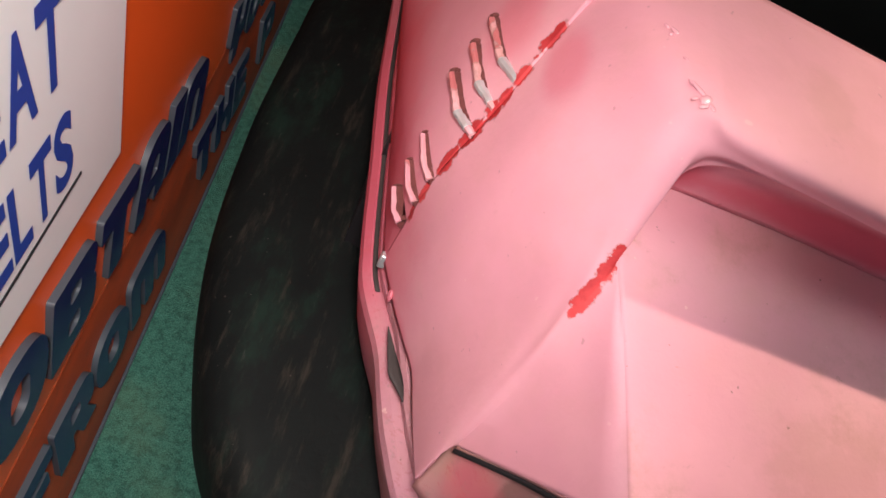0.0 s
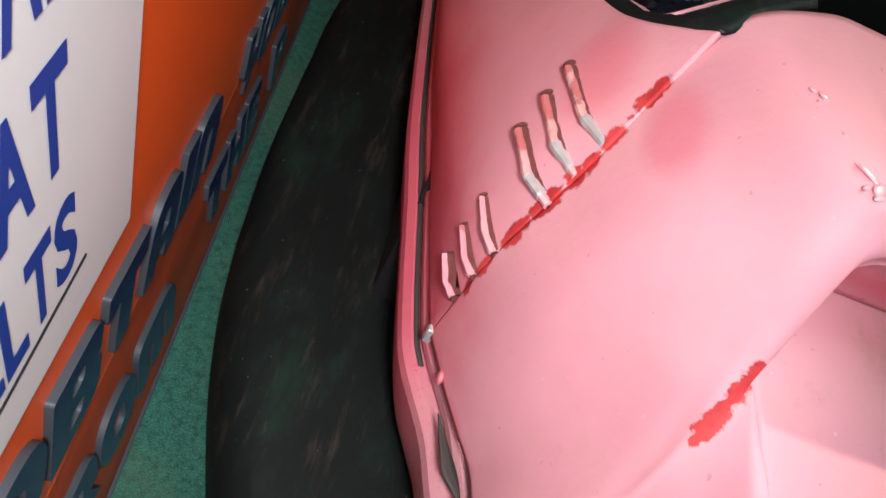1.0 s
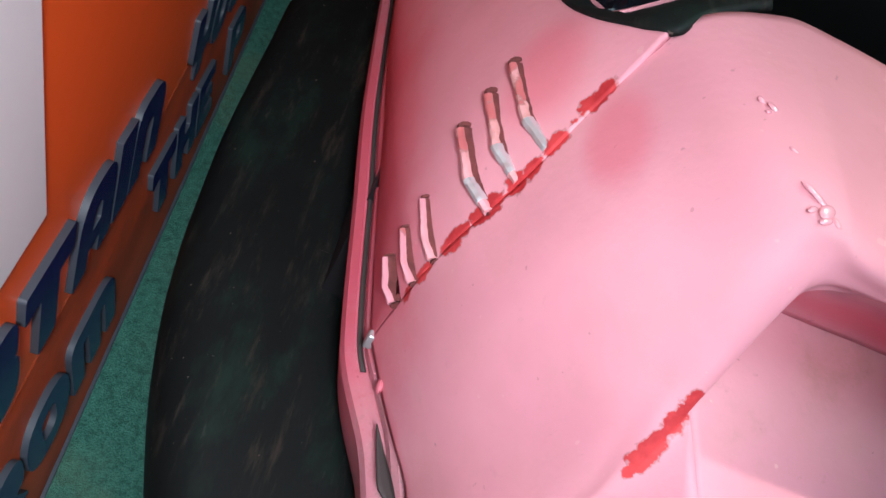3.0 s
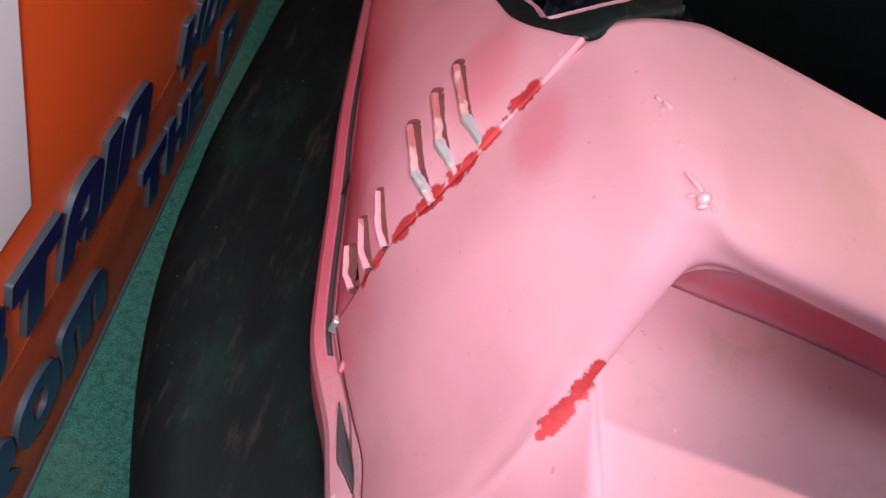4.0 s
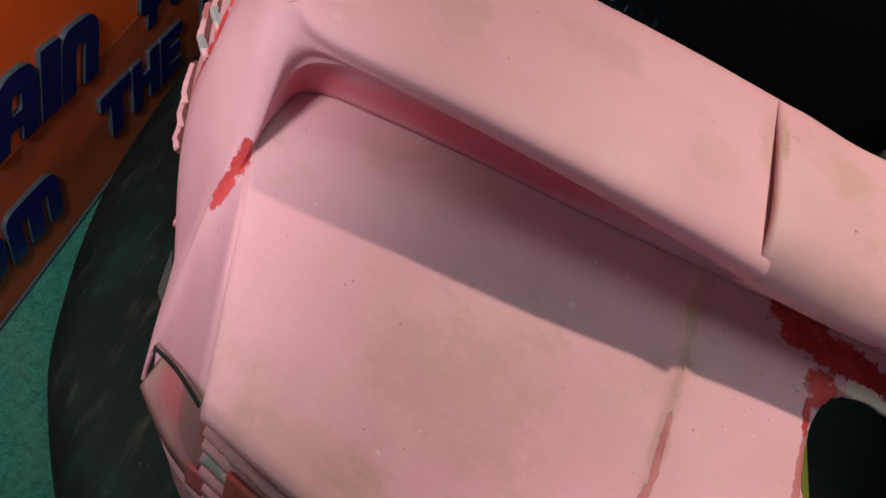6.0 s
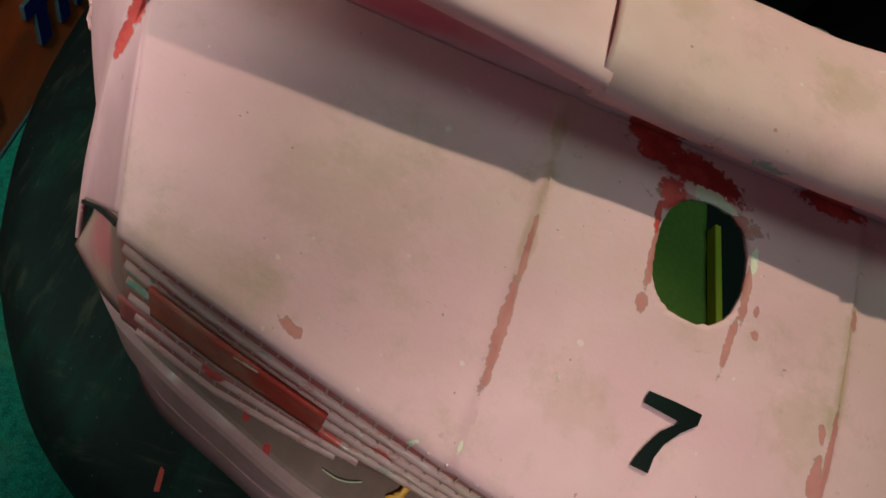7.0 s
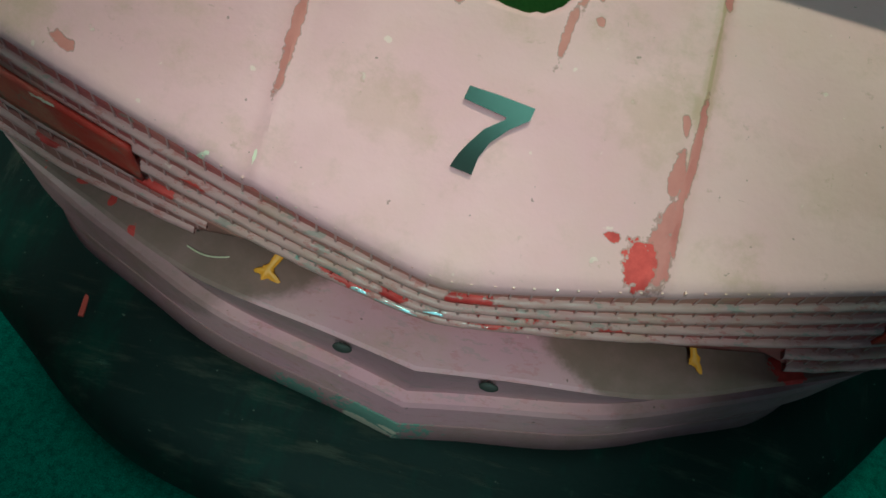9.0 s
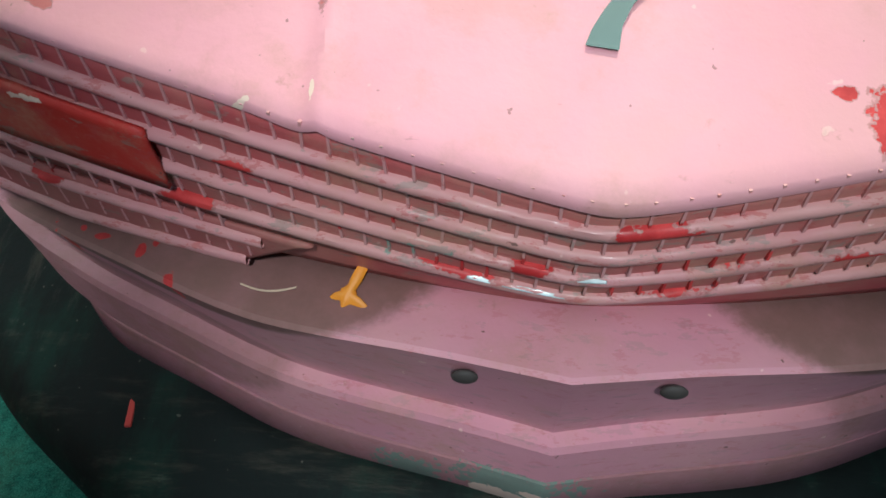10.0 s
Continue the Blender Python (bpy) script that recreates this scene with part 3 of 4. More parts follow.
def word(text, y0, y1, z, cap, depth, mat, x, bold=0.0, slope=0.0, gap=0.06, low=False):
    """One mesh a letter, spread from y0 to y1 along the wall, cap metres high."""
    widths = {"I": 0.46, "T": 1.0, "L": 0.85, "E": 0.9, "M": 1.3, "W": 1.4, "O": 1.05, "S": 0.95}
    total = sum(widths.get(c, 1.0) for c in text)
    run = 0.0
    for c in text:
        w = widths.get(c, 1.0) / total * (y1 - y0)
        bm = block_letter(c) if depth else letter(c, 1.0, 0, mat, bold)
        xs, ys = [v.co.x for v in bm.verts], [v.co.y for v in bm.verts]
        sx, sy = w * (1 - gap) / (max(xs) - min(xs)), cap / (max(ys) - min(ys))
        y_lo, x_lo = min(ys), min(xs)
        if depth:
            ext = bmesh.ops.extrude_face_region(bm, geom=bm.faces[:])
            for v in (g for g in ext["geom"] if isinstance(g, bmesh.types.BMVert)):
                v.co.z += 1.0
        for v in bm.verts:
            v.co = ((v.co.x - x_lo) * sx, (v.co.y - y_lo) * sy, v.co.z * (depth or 1))
        bmesh.ops.recalc_face_normals(bm, faces=bm.faces[:])
        ob = part("letter_" + c.lower(), bm, mat, sign, smooth=False)
        if depth:
            ob.data.materials.append(LETTER_EDGE)
            for p in ob.data.polygons:
                p.material_index = 1 if abs(p.normal.z) < 0.5 else 0
        on_wall(ob, y0 + run, z - math.tan(slope) * run, x, slope, low)
        run += w


word("WEAR", 0.074, 0.216, 0.637, 0.066, 0, BLUE_PRINT, 0.0026, 0.03, gap=0.1)
word("SEAT", 0.066, 0.201, 0.546, 0.066, 0, BLUE_PRINT, 0.0026, 0.03, gap=0.1)
word("BELTS", 0.066, 0.205, 0.452, 0.066, 0, BLUE_PRINT, 0.0026, 0.03, gap=0.1)
word("OBTAIN", 0.048, 0.542, 0.268, 0.100, 0.006, NAVY, 0.0, 0.10, 0.14, gap=0.06)
word("YOUR", 0.645, 1.00, 0.178, 0.100, 0.006, NAVY, 0.0, 0.10, 0.12, gap=0.06)
word("FROM", 0.035, 0.415, 0.093, 0.080, 0.006, NAVY, 0.0, 0.10, 0.085, gap=0.06, low=True)
word("THE", 0.518, 0.768, 0.078, 0.082, 0.006, NAVY, 0.0, 0.10, 0.11, gap=0.06, low=True)
word("P", 0.842, 0.93, 0.045, 0.082, 0.006, NAVY, 0.0, 0.10, 0.08, low=True)

# ---- the bumper car ----
car = thing("bumper_car", "chipped pink bumper car with a black rubber bumper", "bumper car")


def soft_abs(x, r=0.02):
    return math.sqrt(x * x + r * r) - r


def hood_z(x, y):
    return 0.5234 + 0.515 * y - 0.597 * y * y


def nose_y(x):
    return -0.053 + 0.165 * soft_abs(x, 0.012) + 0.2 * x * x


SEAM_X = 0.125


def hood_surface(u, v):
    a = (u - 0.5) * 2
    y = nose_y(a * 0.379) * (1 - v) + 0.25 * v
    half = 0.366 + 0.31 * min(y, 0.18)
    x = a * half
    k = (y - nose_y(x)) / 0.2
    z = hood_z(x, y) + 0.0026 * math.exp(-((abs(x) - SEAM_X) / 0.004) ** 2) - 0.002 * math.exp(-((abs(x) - SEAM_X - 0.012) / 0.012) ** 2)
    z -= 0.006 * (1 - min(1, max(0, k) / 0.05)) ** 2
    return Vector((x, y, z + 0.0012 * noise.noise(Vector((x * 9, y * 9, 2)))))


HOLE = (0.0, 0.149, 0.0365, 0.044)
bm = sheet(hood_surface, 200, 90)


def hole_r(v):
    dx, dy = (v.co.x - HOLE[0]) / HOLE[2], (v.co.y - HOLE[1]) / HOLE[3]
    return (abs(dx) ** 2.5 + abs(dy) ** 2.5) ** 0.4


bmesh.ops.delete(bm, geom=[f for f in bm.faces if sum(hole_r(v) for v in f.verts) / 4 < 1.0], context="FACES")
for v in bm.verts:
    r = hole_r(v)
    if v.is_boundary and r < 1.3:
        k = 1.0 / r * (1 + 0.03 * noise.noise(v.co * 220))
        v.co.x, v.co.y = HOLE[0] + (v.co.x - HOLE[0]) * k, HOLE[1] + (v.co.y - HOLE[1]) * k
        v.co.z = hood_z(v.co.x, v.co.y)
hood = part("hood_panel", bm, PINK_HOOD, car, "pink recessed hood panel with a cut-out hole", solid=0.004)

# fender and cowl wing: sections from the foot seam up over the corner to the cowl seam,
# from the side crease forward round the corner to the nose
FENDER = [
    [(-0.523, 0.293, 0.371), (-0.518, 0.288, 0.488), (-0.501, 0.296, 0.565), (-0.488, 0.312, 0.625), (-0.470, 0.330, 0.672), (-0.432, 0.340, 0.690), (-0.395, 0.342, 0.693), (-0.30, 0.339, 0.692), (-0.20, 0.336, 0.690), (-0.119, 0.331, 0.687)],
    [(-0.504, 0.248, 0.373), (-0.500, 0.243, 0.490), (-0.481, 0.241, 0.590), (-0.463, 0.243, 0.648), (-0.445, 0.236, 0.679), (-0.420, 0.224, 0.688), (-0.395, 0.214, 0.686), (-0.30, 0.211, 0.683), (-0.20, 0.209, 0.678), (-0.119, 0.207, 0.671)],
    [(-0.490, 0.220, 0.374), (-0.485, 0.214, 0.480), (-0.464, 0.206, 0.580), (-0.447, 0.203, 0.636), (-0.435, 0.201, 0.662), (-0.420, 0.201, 0.672), (-0.398, 0.200, 0.671), (-0.30, 0.1985, 0.667), (-0.20, 0.1965, 0.660), (-0.119, 0.195, 0.651)],
    [(-0.476, 0.193, 0.375), (-0.470, 0.187, 0.465), (-0.450, 0.180, 0.555), (-0.437, 0.177, 0.592), (-0.429, 0.175, 0.604), (-0.421, 0.174, 0.604), (-0.404, 0.207, 0.654), (-0.30, 0.2155, 0.6575), (-0.20, 0.2155, 0.6505), (-0.119, 0.2145, 0.641)],
    [(-0.470, 0.168, 0.376), (-0.463, 0.163, 0.450), (-0.447, 0.155, 0.520), (-0.438, 0.150, 0.545), (-0.435, 0.148, 0.554), (-0.431, 0.146, 0.556)],
    [(-0.463, 0.137, 0.378), (-0.459, 0.135, 0.420), (-0.452, 0.132, 0.460), (-0.445, 0.130, 0.485), (-0.441, 0.129, 0.495), (-0.436, 0.127, 0.498)],
    [(-0.455, 0.107, 0.380), (-0.454, 0.109, 0.395), (-0.452, 0.111, 0.410), (-0.450, 0.113, 0.420), (-0.448, 0.114, 0.428), (-0.445, 0.115, 0.433)],
]


def along(section, index):
    return spline(section, index / (len(section) - 1))


def fender_surface(u, v):
    return spline([along(s, 5 * u) for s in FENDER], v)


def wing_surface(u, v):
    rows = [along(s, 5 + 4 * u) for s in FENDER[:4]]
    rows.append(rows[3] + Vector(FENDER[4][5]) - Vector(FENDER[3][5]))
    return spline(rows, v * 0.75)


EDGE = [(-0.4205, 0.180, 0.5965), (-0.412, 0.150, 0.587), (-0.400, 0.109, 0.572), (-0.3805, 0.047, 0.545)]


RECESS = [(-0.421, 0.176), (-0.420, 0.202), (-0.4075, 0.2295), (-0.352, 0.2335), (-0.30, 0.234), (-0.25, 0.2325), (-0.20, 0.2315), (-0.16, 0.2315), (-0.119, 0.232)]


def recess_side(u, v):
    """Wall from the cowl's under edge down to the hood."""
    top = along(FENDER[3], 5 + 4 * u)
    q = spline([(x, y, 0) for x, y in RECESS], u)
    low = Vector((q.x, q.y, hood_z(q.x, q.y) + 0.001))
    back = Vector((0, 0.007 * min(1, u * 5), 0)) * math.sin(min(1, v * 2.5) * math.pi / 2) * (1 - v)
    return top.lerp(low, v) + back


def shell(mir):
    """Fender, cowl wing and the facet beside the hood, welded into one pressing."""
    bm = sheet(fender_surface, 60, 72, mir)
    for fn, nu, nv in ((wing_surface, 50, 36), (recess_side, 50, 10), (lambda u, v: recess_side(1, v) + Vector((0.035 * u, 0.003 * u, 0)), 4, 10), (lambda u, v: fender_surface(1, 0.5 + 0.5 * u).lerp(spline(EDGE, u), v), 36, 6)):
        other = sheet(fn, nu, nv, mir)
        me = bpy.data.meshes.new("join")
        other.to_mesh(me)
        other.free()
        bm.from_mesh(me)
        bpy.data.meshes.remove(me)
    bmesh.ops.remove_doubles(bm, verts=bm.verts[:], dist=0.0004)
    bmesh.ops.recalc_face_normals(bm, faces=bm.faces[:])
    return bm


END_TOP = [(-0.445, 0.115, 0.434), (-0.413, 0.084, 0.486), (-0.379, 0.046, 0.540)]
END_LOW = [(-0.453, 0.106, 0.372), (-0.412, 0.072, 0.372), (-0.372, 0.050, 0.375)]
for mir in (False, True):
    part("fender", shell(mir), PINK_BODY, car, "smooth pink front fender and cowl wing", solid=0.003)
    part("grille_end", loft([END_TOP, [(x * 0.99, y + 0.012, z - 0.02) for x, y, z in END_TOP], END_LOW], 16, 10, mir), END_PAINT, car, "dirty rounded end piece of the grille", solid=0.003)
    # Thin dark strip draws the shadow line under the facet's edge.
    part("edge_gap", sheet(lambda u, v: spline(END_TOP, u) + Vector((-0.0012, -0.0030 - 0.0015 * v, 0.0008 - 0.0036 * v)), 24, 2, mir), DARK, car, "dark strip for the shaded joint between facet and grille", solid=0.0008)
COWL_MID = [(0.330, 0.678), (0.28, 0.678), (0.228, 0.673), (0.206, 0.664), (0.197, 0.650), (0.214, 0.640)]


def cowl_mid(u, v):
    x = (u - 0.5) * 0.2525
    p = spline([(y, z, 0) for y, z in COWL_MID], v)
    k = min(1, max(0, (abs(x) - 0.05) / 0.07))
    rise = 0.0068 * min(1, (1 - v) * 2.6)
    return Vector((x, p.x, p.y - 0.003 * abs(u - 0.5) + rise * k * k * (3 - 2 * k)))


part("cowl", sheet(cowl_mid, 60, 30), PINK_HOOD, car, "pink middle of the cowl behind the hood", solid=0.004)


def cowl_end(x):
    """Closes the end of the middle piece over the recess."""
    pts = [(y, z, 0) for y, z in COWL_MID]
    def fn(u, v):
        p = spline(pts, 0.3 + 0.7 * u)
        return Vector((x, p.x + 0.001, p.y - 0.003)).lerp(Vector((x, 0.27, 0.650)), v)
    return fn


for x in (-0.1255, 0.1255):
    part("cowl_end", sheet(cowl_end(x), 24, 3), PINK_BODY, car, solid=0.002)


def recess_mid(u, v):
    x = (u - 0.5) * 2 * 0.1255
    return Vector((x, 0.214 + 0.021 * v, 0.640)).lerp(Vector((x, 0.235, hood_z(x, 0.235) - 0.001)), v)


part("recess_wall", sheet(recess_mid, 40, 6), PINK_HOOD, car, "pink wall under the cowl", solid=0.003)

# plan line of the body's foot, one half, from the nose backwards
FOOT = [(0, -0.056), (0.06, -0.0435), (0.185, -0.018), (0.29, 0.024), (0.37, 0.060), (0.43, 0.095), (0.468, 0.155), (0.497, 0.245), (0.519, 0.34), (0.540, 0.46), (0.570, 0.64), (0.605, 0.98), (0.605, 1.38)]


def foot(s, out=0.0):
    """Point on the whole line, shifted outward; s from -1 to 1."""
    a = abs(s)
    pts = [(x, y, 0) for x, y in FOOT]
    p = spline(pts, a)
    d = spline(pts, min(1, a + 0.01)) - spline(pts, max(0, a - 0.01))
    if a < 0.012:
        d = Vector((1, 0.0, 0))
    n = Vector((d.y, -d.x, 0)).normalized()
    k = max(0.0, 1 - a / 0.09)
    n = n.lerp(Vector((0, -1, 0)), k * k * (3 - 2 * k)).normalized()
    p = p + n * out
    p.x = max(p.x, 0.0)
    return Vector((p.x if s >= 0 else -p.x, p.y, 0))


SHELF = 0.009


def band(profile, side, ns=240, lower=0.0):
    """Sweep (out, z) along the foot line from tail to tail; the profile passes over into side behind the corners."""
    def fn(u, v):
        i = min(int(round(v * (len(profile) - 1))), len(profile) - 1)
        s = (u - 0.5) * 2
        s = math.copysign(abs(s) ** 1.2, s)
        w = min(1, max(0, (abs(s) - 0.31) / 0.2))
        w = w * w * (3 - 2 * w)
        o, z = [a + (b - a) * w for a, b in zip(profile[i], side[i])]
        k = min(1, max(0, (foot(s).y - 0.22) / 0.1))
        ax = abs(foot(s).x)
        over = SHELF * min(1, ax / 0.18) * (1 - w) if i >= 9 else 0.0
        p = foot(s, o + 0.017 * k * k * (3 - 2 * k) + over)
        drop = lower * min(1, max(0, (abs(p.x) - 0.1) / 0.25)) * max(0, (z - 0.27) / 0.12) * (1 - w)
        return Vector((p.x, p.y, z - drop))
    return sheet(fn, ns, len(profile) - 1)


APRON = [(0.002, 0.150), (-0.005, 0.2000), (-0.014, 0.2015), (-0.004, 0.2080), (-0.0055, 0.250), (-0.0085, 0.2555), (-0.0155, 0.2575), (-0.018, 0.2585), (-0.0175, 0.264), (-0.003, 0.349), (0.0, 0.3555), (-0.003, 0.358), (-0.030, 0.359), (-0.068, 0.360)]
SILL = [(-0.050, 0.155), (-0.036, 0.19), (-0.024, 0.215), (-0.012, 0.250), (-0.003, 0.285), (0.003, 0.310), (0.002, 0.320), (-0.004, 0.327), (-0.020, 0.326), (-0.021, 0.332), (-0.009, 0.338), (-0.008, 0.347), (-0.011, 0.353), (-0.022, 0.355)]
apron = part("apron", band(APRON, SILL, lower=0.012), PINK_APRON, car, "pink front apron with brown patches and a dusty moulded lip", solid=0.003)
apron.data.set_sharp_from_angle(angle=radians(16))

# Dark strip laid in the sill groove, so its shade is colour.
def groove(u, v):
    s = -(0.625 + 0.375 * u)
    k = min(1, max(0, (foot(s).y - 0.22) / 0.1))
    return foot(s, -0.0105 + 0.0045 * v + 0.017 * k * k * (3 - 2 * k)) + Vector((0, 0, 0.3295))


for mir in (False, True):
    part("sill_groove", sheet(groove, 60, 2, mir), SLOT, car, "dark strip in the groove along the sill", solid=0.002)

# rubber bumper ring
BUMPER = [(0, -0.152), (0.10, -0.148), (0.19, -0.134), (0.29, -0.104), (0.39, -0.046), (0.475, 0.012), (0.55, 0.092), (0.595, 0.150), (0.634, 0.222), (0.678, 0.335), (0.703, 0.43), (0.720, 0.56), (0.733, 0.70), (0.738, 1.0), (0.73, 1.38)]
RUB = [(0.10, 0.03), (0.02, 0.028), (0.004, 0.040), (0.0, 0.07), (0.003, 0.105), (0.014, 0.132), (0.038, 0.150), (0.08, 0.160), (0.12, 0.164), (0.19, 0.166), (0.21, 0.12)]


def bumper_surface(u, v):
    s = (u - 0.5) * 2
    a = abs(s)
    pts = [(x, y, 0) for x, y in BUMPER]
    p = spline(pts, a)
    d = spline(pts, min(1, a + 0.01)) - spline(pts, max(0, a - 0.01))
    if a < 0.012:
        d = Vector((1, 0, 0))
    n = Vector((-d.y, d.x, 0)).normalized()
    o, z, _ = spline([(q[0], q[1], 0) for q in RUB], v)
    p = p + n * o * (0.62 + 0.28 * min(1, max(0, (a - 0.2) / 0.2)))
    p.z = z
    if s < 0:
        p.x = -p.x
    w = noise.noise(Vector((p.x * 9, p.y * 9, 0.3))) * 0.003
    return p + Vector((w, w, w * 0.6))


part("rubber_bumper", sheet(bumper_surface, 260, 40), RUBBER, car, "scuffed black rubber bumper ring")

# sides behind the crease
SIDE = [(0.0, 0.0), (0.04, 0.55), (0.09, 0.85), (0.2, 1.05), (0.45, 1.3), (1.05, 1.9)]


def foot_x(y):
    for (x0, y0), (x1, y1) in zip(FOOT, FOOT[1:]):
        if y0 <= y <= y1:
            return x0 + (x1 - x0) * (y - y0) / (y1 - y0)
    return FOOT[-1][0]


RIM = [(0.0, -0.478, 0.668), (0.04, -0.501, 0.637), (0.09, -0.513, 0.613), (0.2, -0.536, 0.578), (0.45, -0.556, 0.56), (1.05, -0.576, 0.55)]


def rim_x(dy):
    return next(x for d, x, z in RIM if d == dy)


def rim_z(dy):
    return next(z for d, x, z in RIM if d == dy)


def side_sections():
    out = []
    for dy, k in SIDE:
        base = -foot_x(0.293 + dy) - 0.0135 if dy else -0.523
        shift = base + 0.523
        rise = [(base, 0.0, 0.293, 0.371, 0.0), (-0.520 + shift, 0.012, 0.289, 0.44, 0.0), (-0.517 + shift * 0.9, 0.018, 0.288, 0.49, 0.2), (-0.501 + shift * 0.8, 0.028, 0.296, 0.565, 0.5), (-0.488 + shift * 0.6, 0.036, 0.312, 0.625, 0.9), (-0.486 + shift * 0.6, 0.040, 0.320, 0.655, 1.0)]
        row = [(x - g * min(k, 1.1), y + dy, 0.371 + (z - 0.371) * (rim_z(dy) - 0.371) / 0.284) for x, g, y, z, h in rise]
        row[5] = (rim_x(dy), 0.320 + dy, rim_z(dy))
        row[4] = (row[4][0] * 0.6 + (rim_x(dy) - 0.003) * 0.4, row[4][1], row[4][2])
        out.append(row)
    return out


SIDES = side_sections()
for mir in (False, True):
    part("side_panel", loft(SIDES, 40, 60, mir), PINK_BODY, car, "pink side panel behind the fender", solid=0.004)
    part("slot_lining", sheet(lambda u, v: foot(-(0.38 + 0.20 * u), -0.026) + Vector((0, 0, 0.30 + 0.075 * v)), 40, 2, mir), SLOT, car, "dark slot above the sill")
    rim = [s[5] for s in SIDES[:5]][::-1] + [(-0.462, 0.334, 0.677), (-0.436, 0.343, 0.691)]
    edge_in = [(x + 0.030, y + 0.012, z - 0.004) for x, y, z in rim[:4]] + [(-0.4875, 0.357, 0.648), (-0.455, 0.376, 0.664), (-0.428, 0.384, 0.680)]
    edge_in[3] = (-0.492, 0.374, 0.632)
    part("cockpit_trim", sheet(lambda u, v: spline(rim, u).lerp(spline(edge_in, u), v) + Vector((0, 0, 0.002 + 0.004 * math.sin(v * math.pi) + 0.0012 * noise.noise(Vector((u * 60, v * 5, 0))))), 70, 8, mir), RUBBER, car, "black rubber trim on the cockpit edge", solid=0.004)
    part("trim_bead", sheet(lambda u, v: spline(edge_in, u) + Vector((0.0025 * math.cos(v * 6.283), 0.0025 * math.cos(v * 6.283), 0.002 + 0.003 * math.sin(v * 6.283))), 60, 8, mir), PINK_BODY, car, "thin pink bead inside the trim")

# cockpit tub
for nm, lo, hi in (("tub_floor", (-0.52, 0.30, 0.06), (0.52, 1.35, 0.08)), ("tub_back", (-0.55, 1.33, 0.08), (0.55, 1.35, 0.60)), ("tub_side", (-0.552, 0.46, 0.08), (-0.52, 1.35, 0.51)), ("tub_side", (0.52, 0.46, 0.08), (0.552, 1.35, 0.51))):
    part(nm, box(bmesh.new(), lo, hi), DARK, car, "dark cockpit lining", smooth=False)

# grille
def slat_path(x, k, out=0.0):
    y = nose_y(x)
    d = 0.0205 * k + 0.0008 * k * k
    side = max(0.0, 1 - abs(x) / 0.3)
    return Vector((x, y + 0.006 + (0.02 + 0.13 * side) * d + 1.2 * side * d * d - out, hood_z(x, y) - 0.0185 - d))


def slat(x0, x1, k, n=60, grow=0.0):
    prof = [(-0.004, -0.0046), (0.003, -0.0050), (0.0048, -0.0044), (0.0058, -0.0028), (0.0060, -0.0008), (0.0054, 0.0010), (0.0040, 0.0022), (0.001, 0.0028), (-0.004, 0.0032)]
    def fn(u, v):
        p = slat_path(x0 + (x1 - x0) * u, k)
        o, z = prof[int(round(v * len(prof))) % len(prof)]
        w = noise.noise(Vector((p.x * 60, k * 3.1, 0))) * 0.0013 + noise.noise(Vector((p.x * 230, k * 5.3, v * 4))) * 0.0007
        return p + Vector((0, -o - w - grow * (o > 0), z + w + grow * (1 if z > 0 else -1)))
    return sheet(fn, n, len(prof))


part("grille_backing", sheet(lambda u, v: slat_path((u - 0.5) * 2 * 0.377, v * 4.3 - 0.75, -0.0018), 80, 10), GRILLE_BACK, car, "recessed reddish backing of the grille", solid=0.003)
part("grille_backing", sheet(lambda u, v: slat_path((u - 0.5) * 2 * 0.36, 3.4 + 1.7 * v, -0.007 - 0.004 * v), 60, 6), GRILLE_BACK, car, "shaded lower skirt of the grille", solid=0.002)
for k in range(4):
    part("grille_slat", slat(-0.374, 0.374, k, 120), PINK_GRILLE, car)
for mir, gap in ((-1, 0.0), (1, 0.085)):
    part("grille_backing", sheet(lambda u, v: slat_path(mir * (0.385 - (0.235 - gap - 0.05 * v + 0.012 * math.sin(u * 9)) * u), 3.72 + 1.45 * v, -0.0012), 30, 6), GRILLE_BACK, car, "broken lower edge of the grille backing", solid=0.003)
    for k in (4, 5):
        part("grille_slat", slat(mir * 0.37, mir * (0.176 + gap + 0.016 * (k - 4)), k, 40), PINK_GRILLE, car)
def worn_edge(x0, x1, k):
    """A thin strip of bare metal along the rounded edge of a slat."""
    def fn(u, v):
        p = slat_path(x0 + (x1 - x0) * u, k)
        w = noise.noise(Vector((p.x * 60, k * 3.1, 0))) * 0.0013
        e = 0.5 + 0.5 * math.sin(u * math.pi) * (0.7 + 0.5 * noise.noise(Vector((u * 9, k, 1))))
        return p + Vector((0, -0.0061 + 0.0022 * v * e - w, 0.0002 + 0.0022 * v * e + w))
    return fn


for x0, x1, k in ((-0.042, -0.010, 3), (-0.007, 0.007, 2), (-0.060, -0.048, 3)):
    part("worn_edge", sheet(worn_edge(x0, x1, k), 24, 4), STEEL, car, "bare metal worn through on the slat's nose", solid=0.0003)
rib = bmesh.new()
box(rib, (-0.0007, -0.0020, -0.0080), (0.0007, 0.0030, 0.0080))
rib_mesh = bpy.data.meshes.new("grille_rib")
rib.to_mesh(rib_mesh)
rib.free()
rib_mesh.materials.append(PINK_GRILLE)
rnd = random.Random(11)
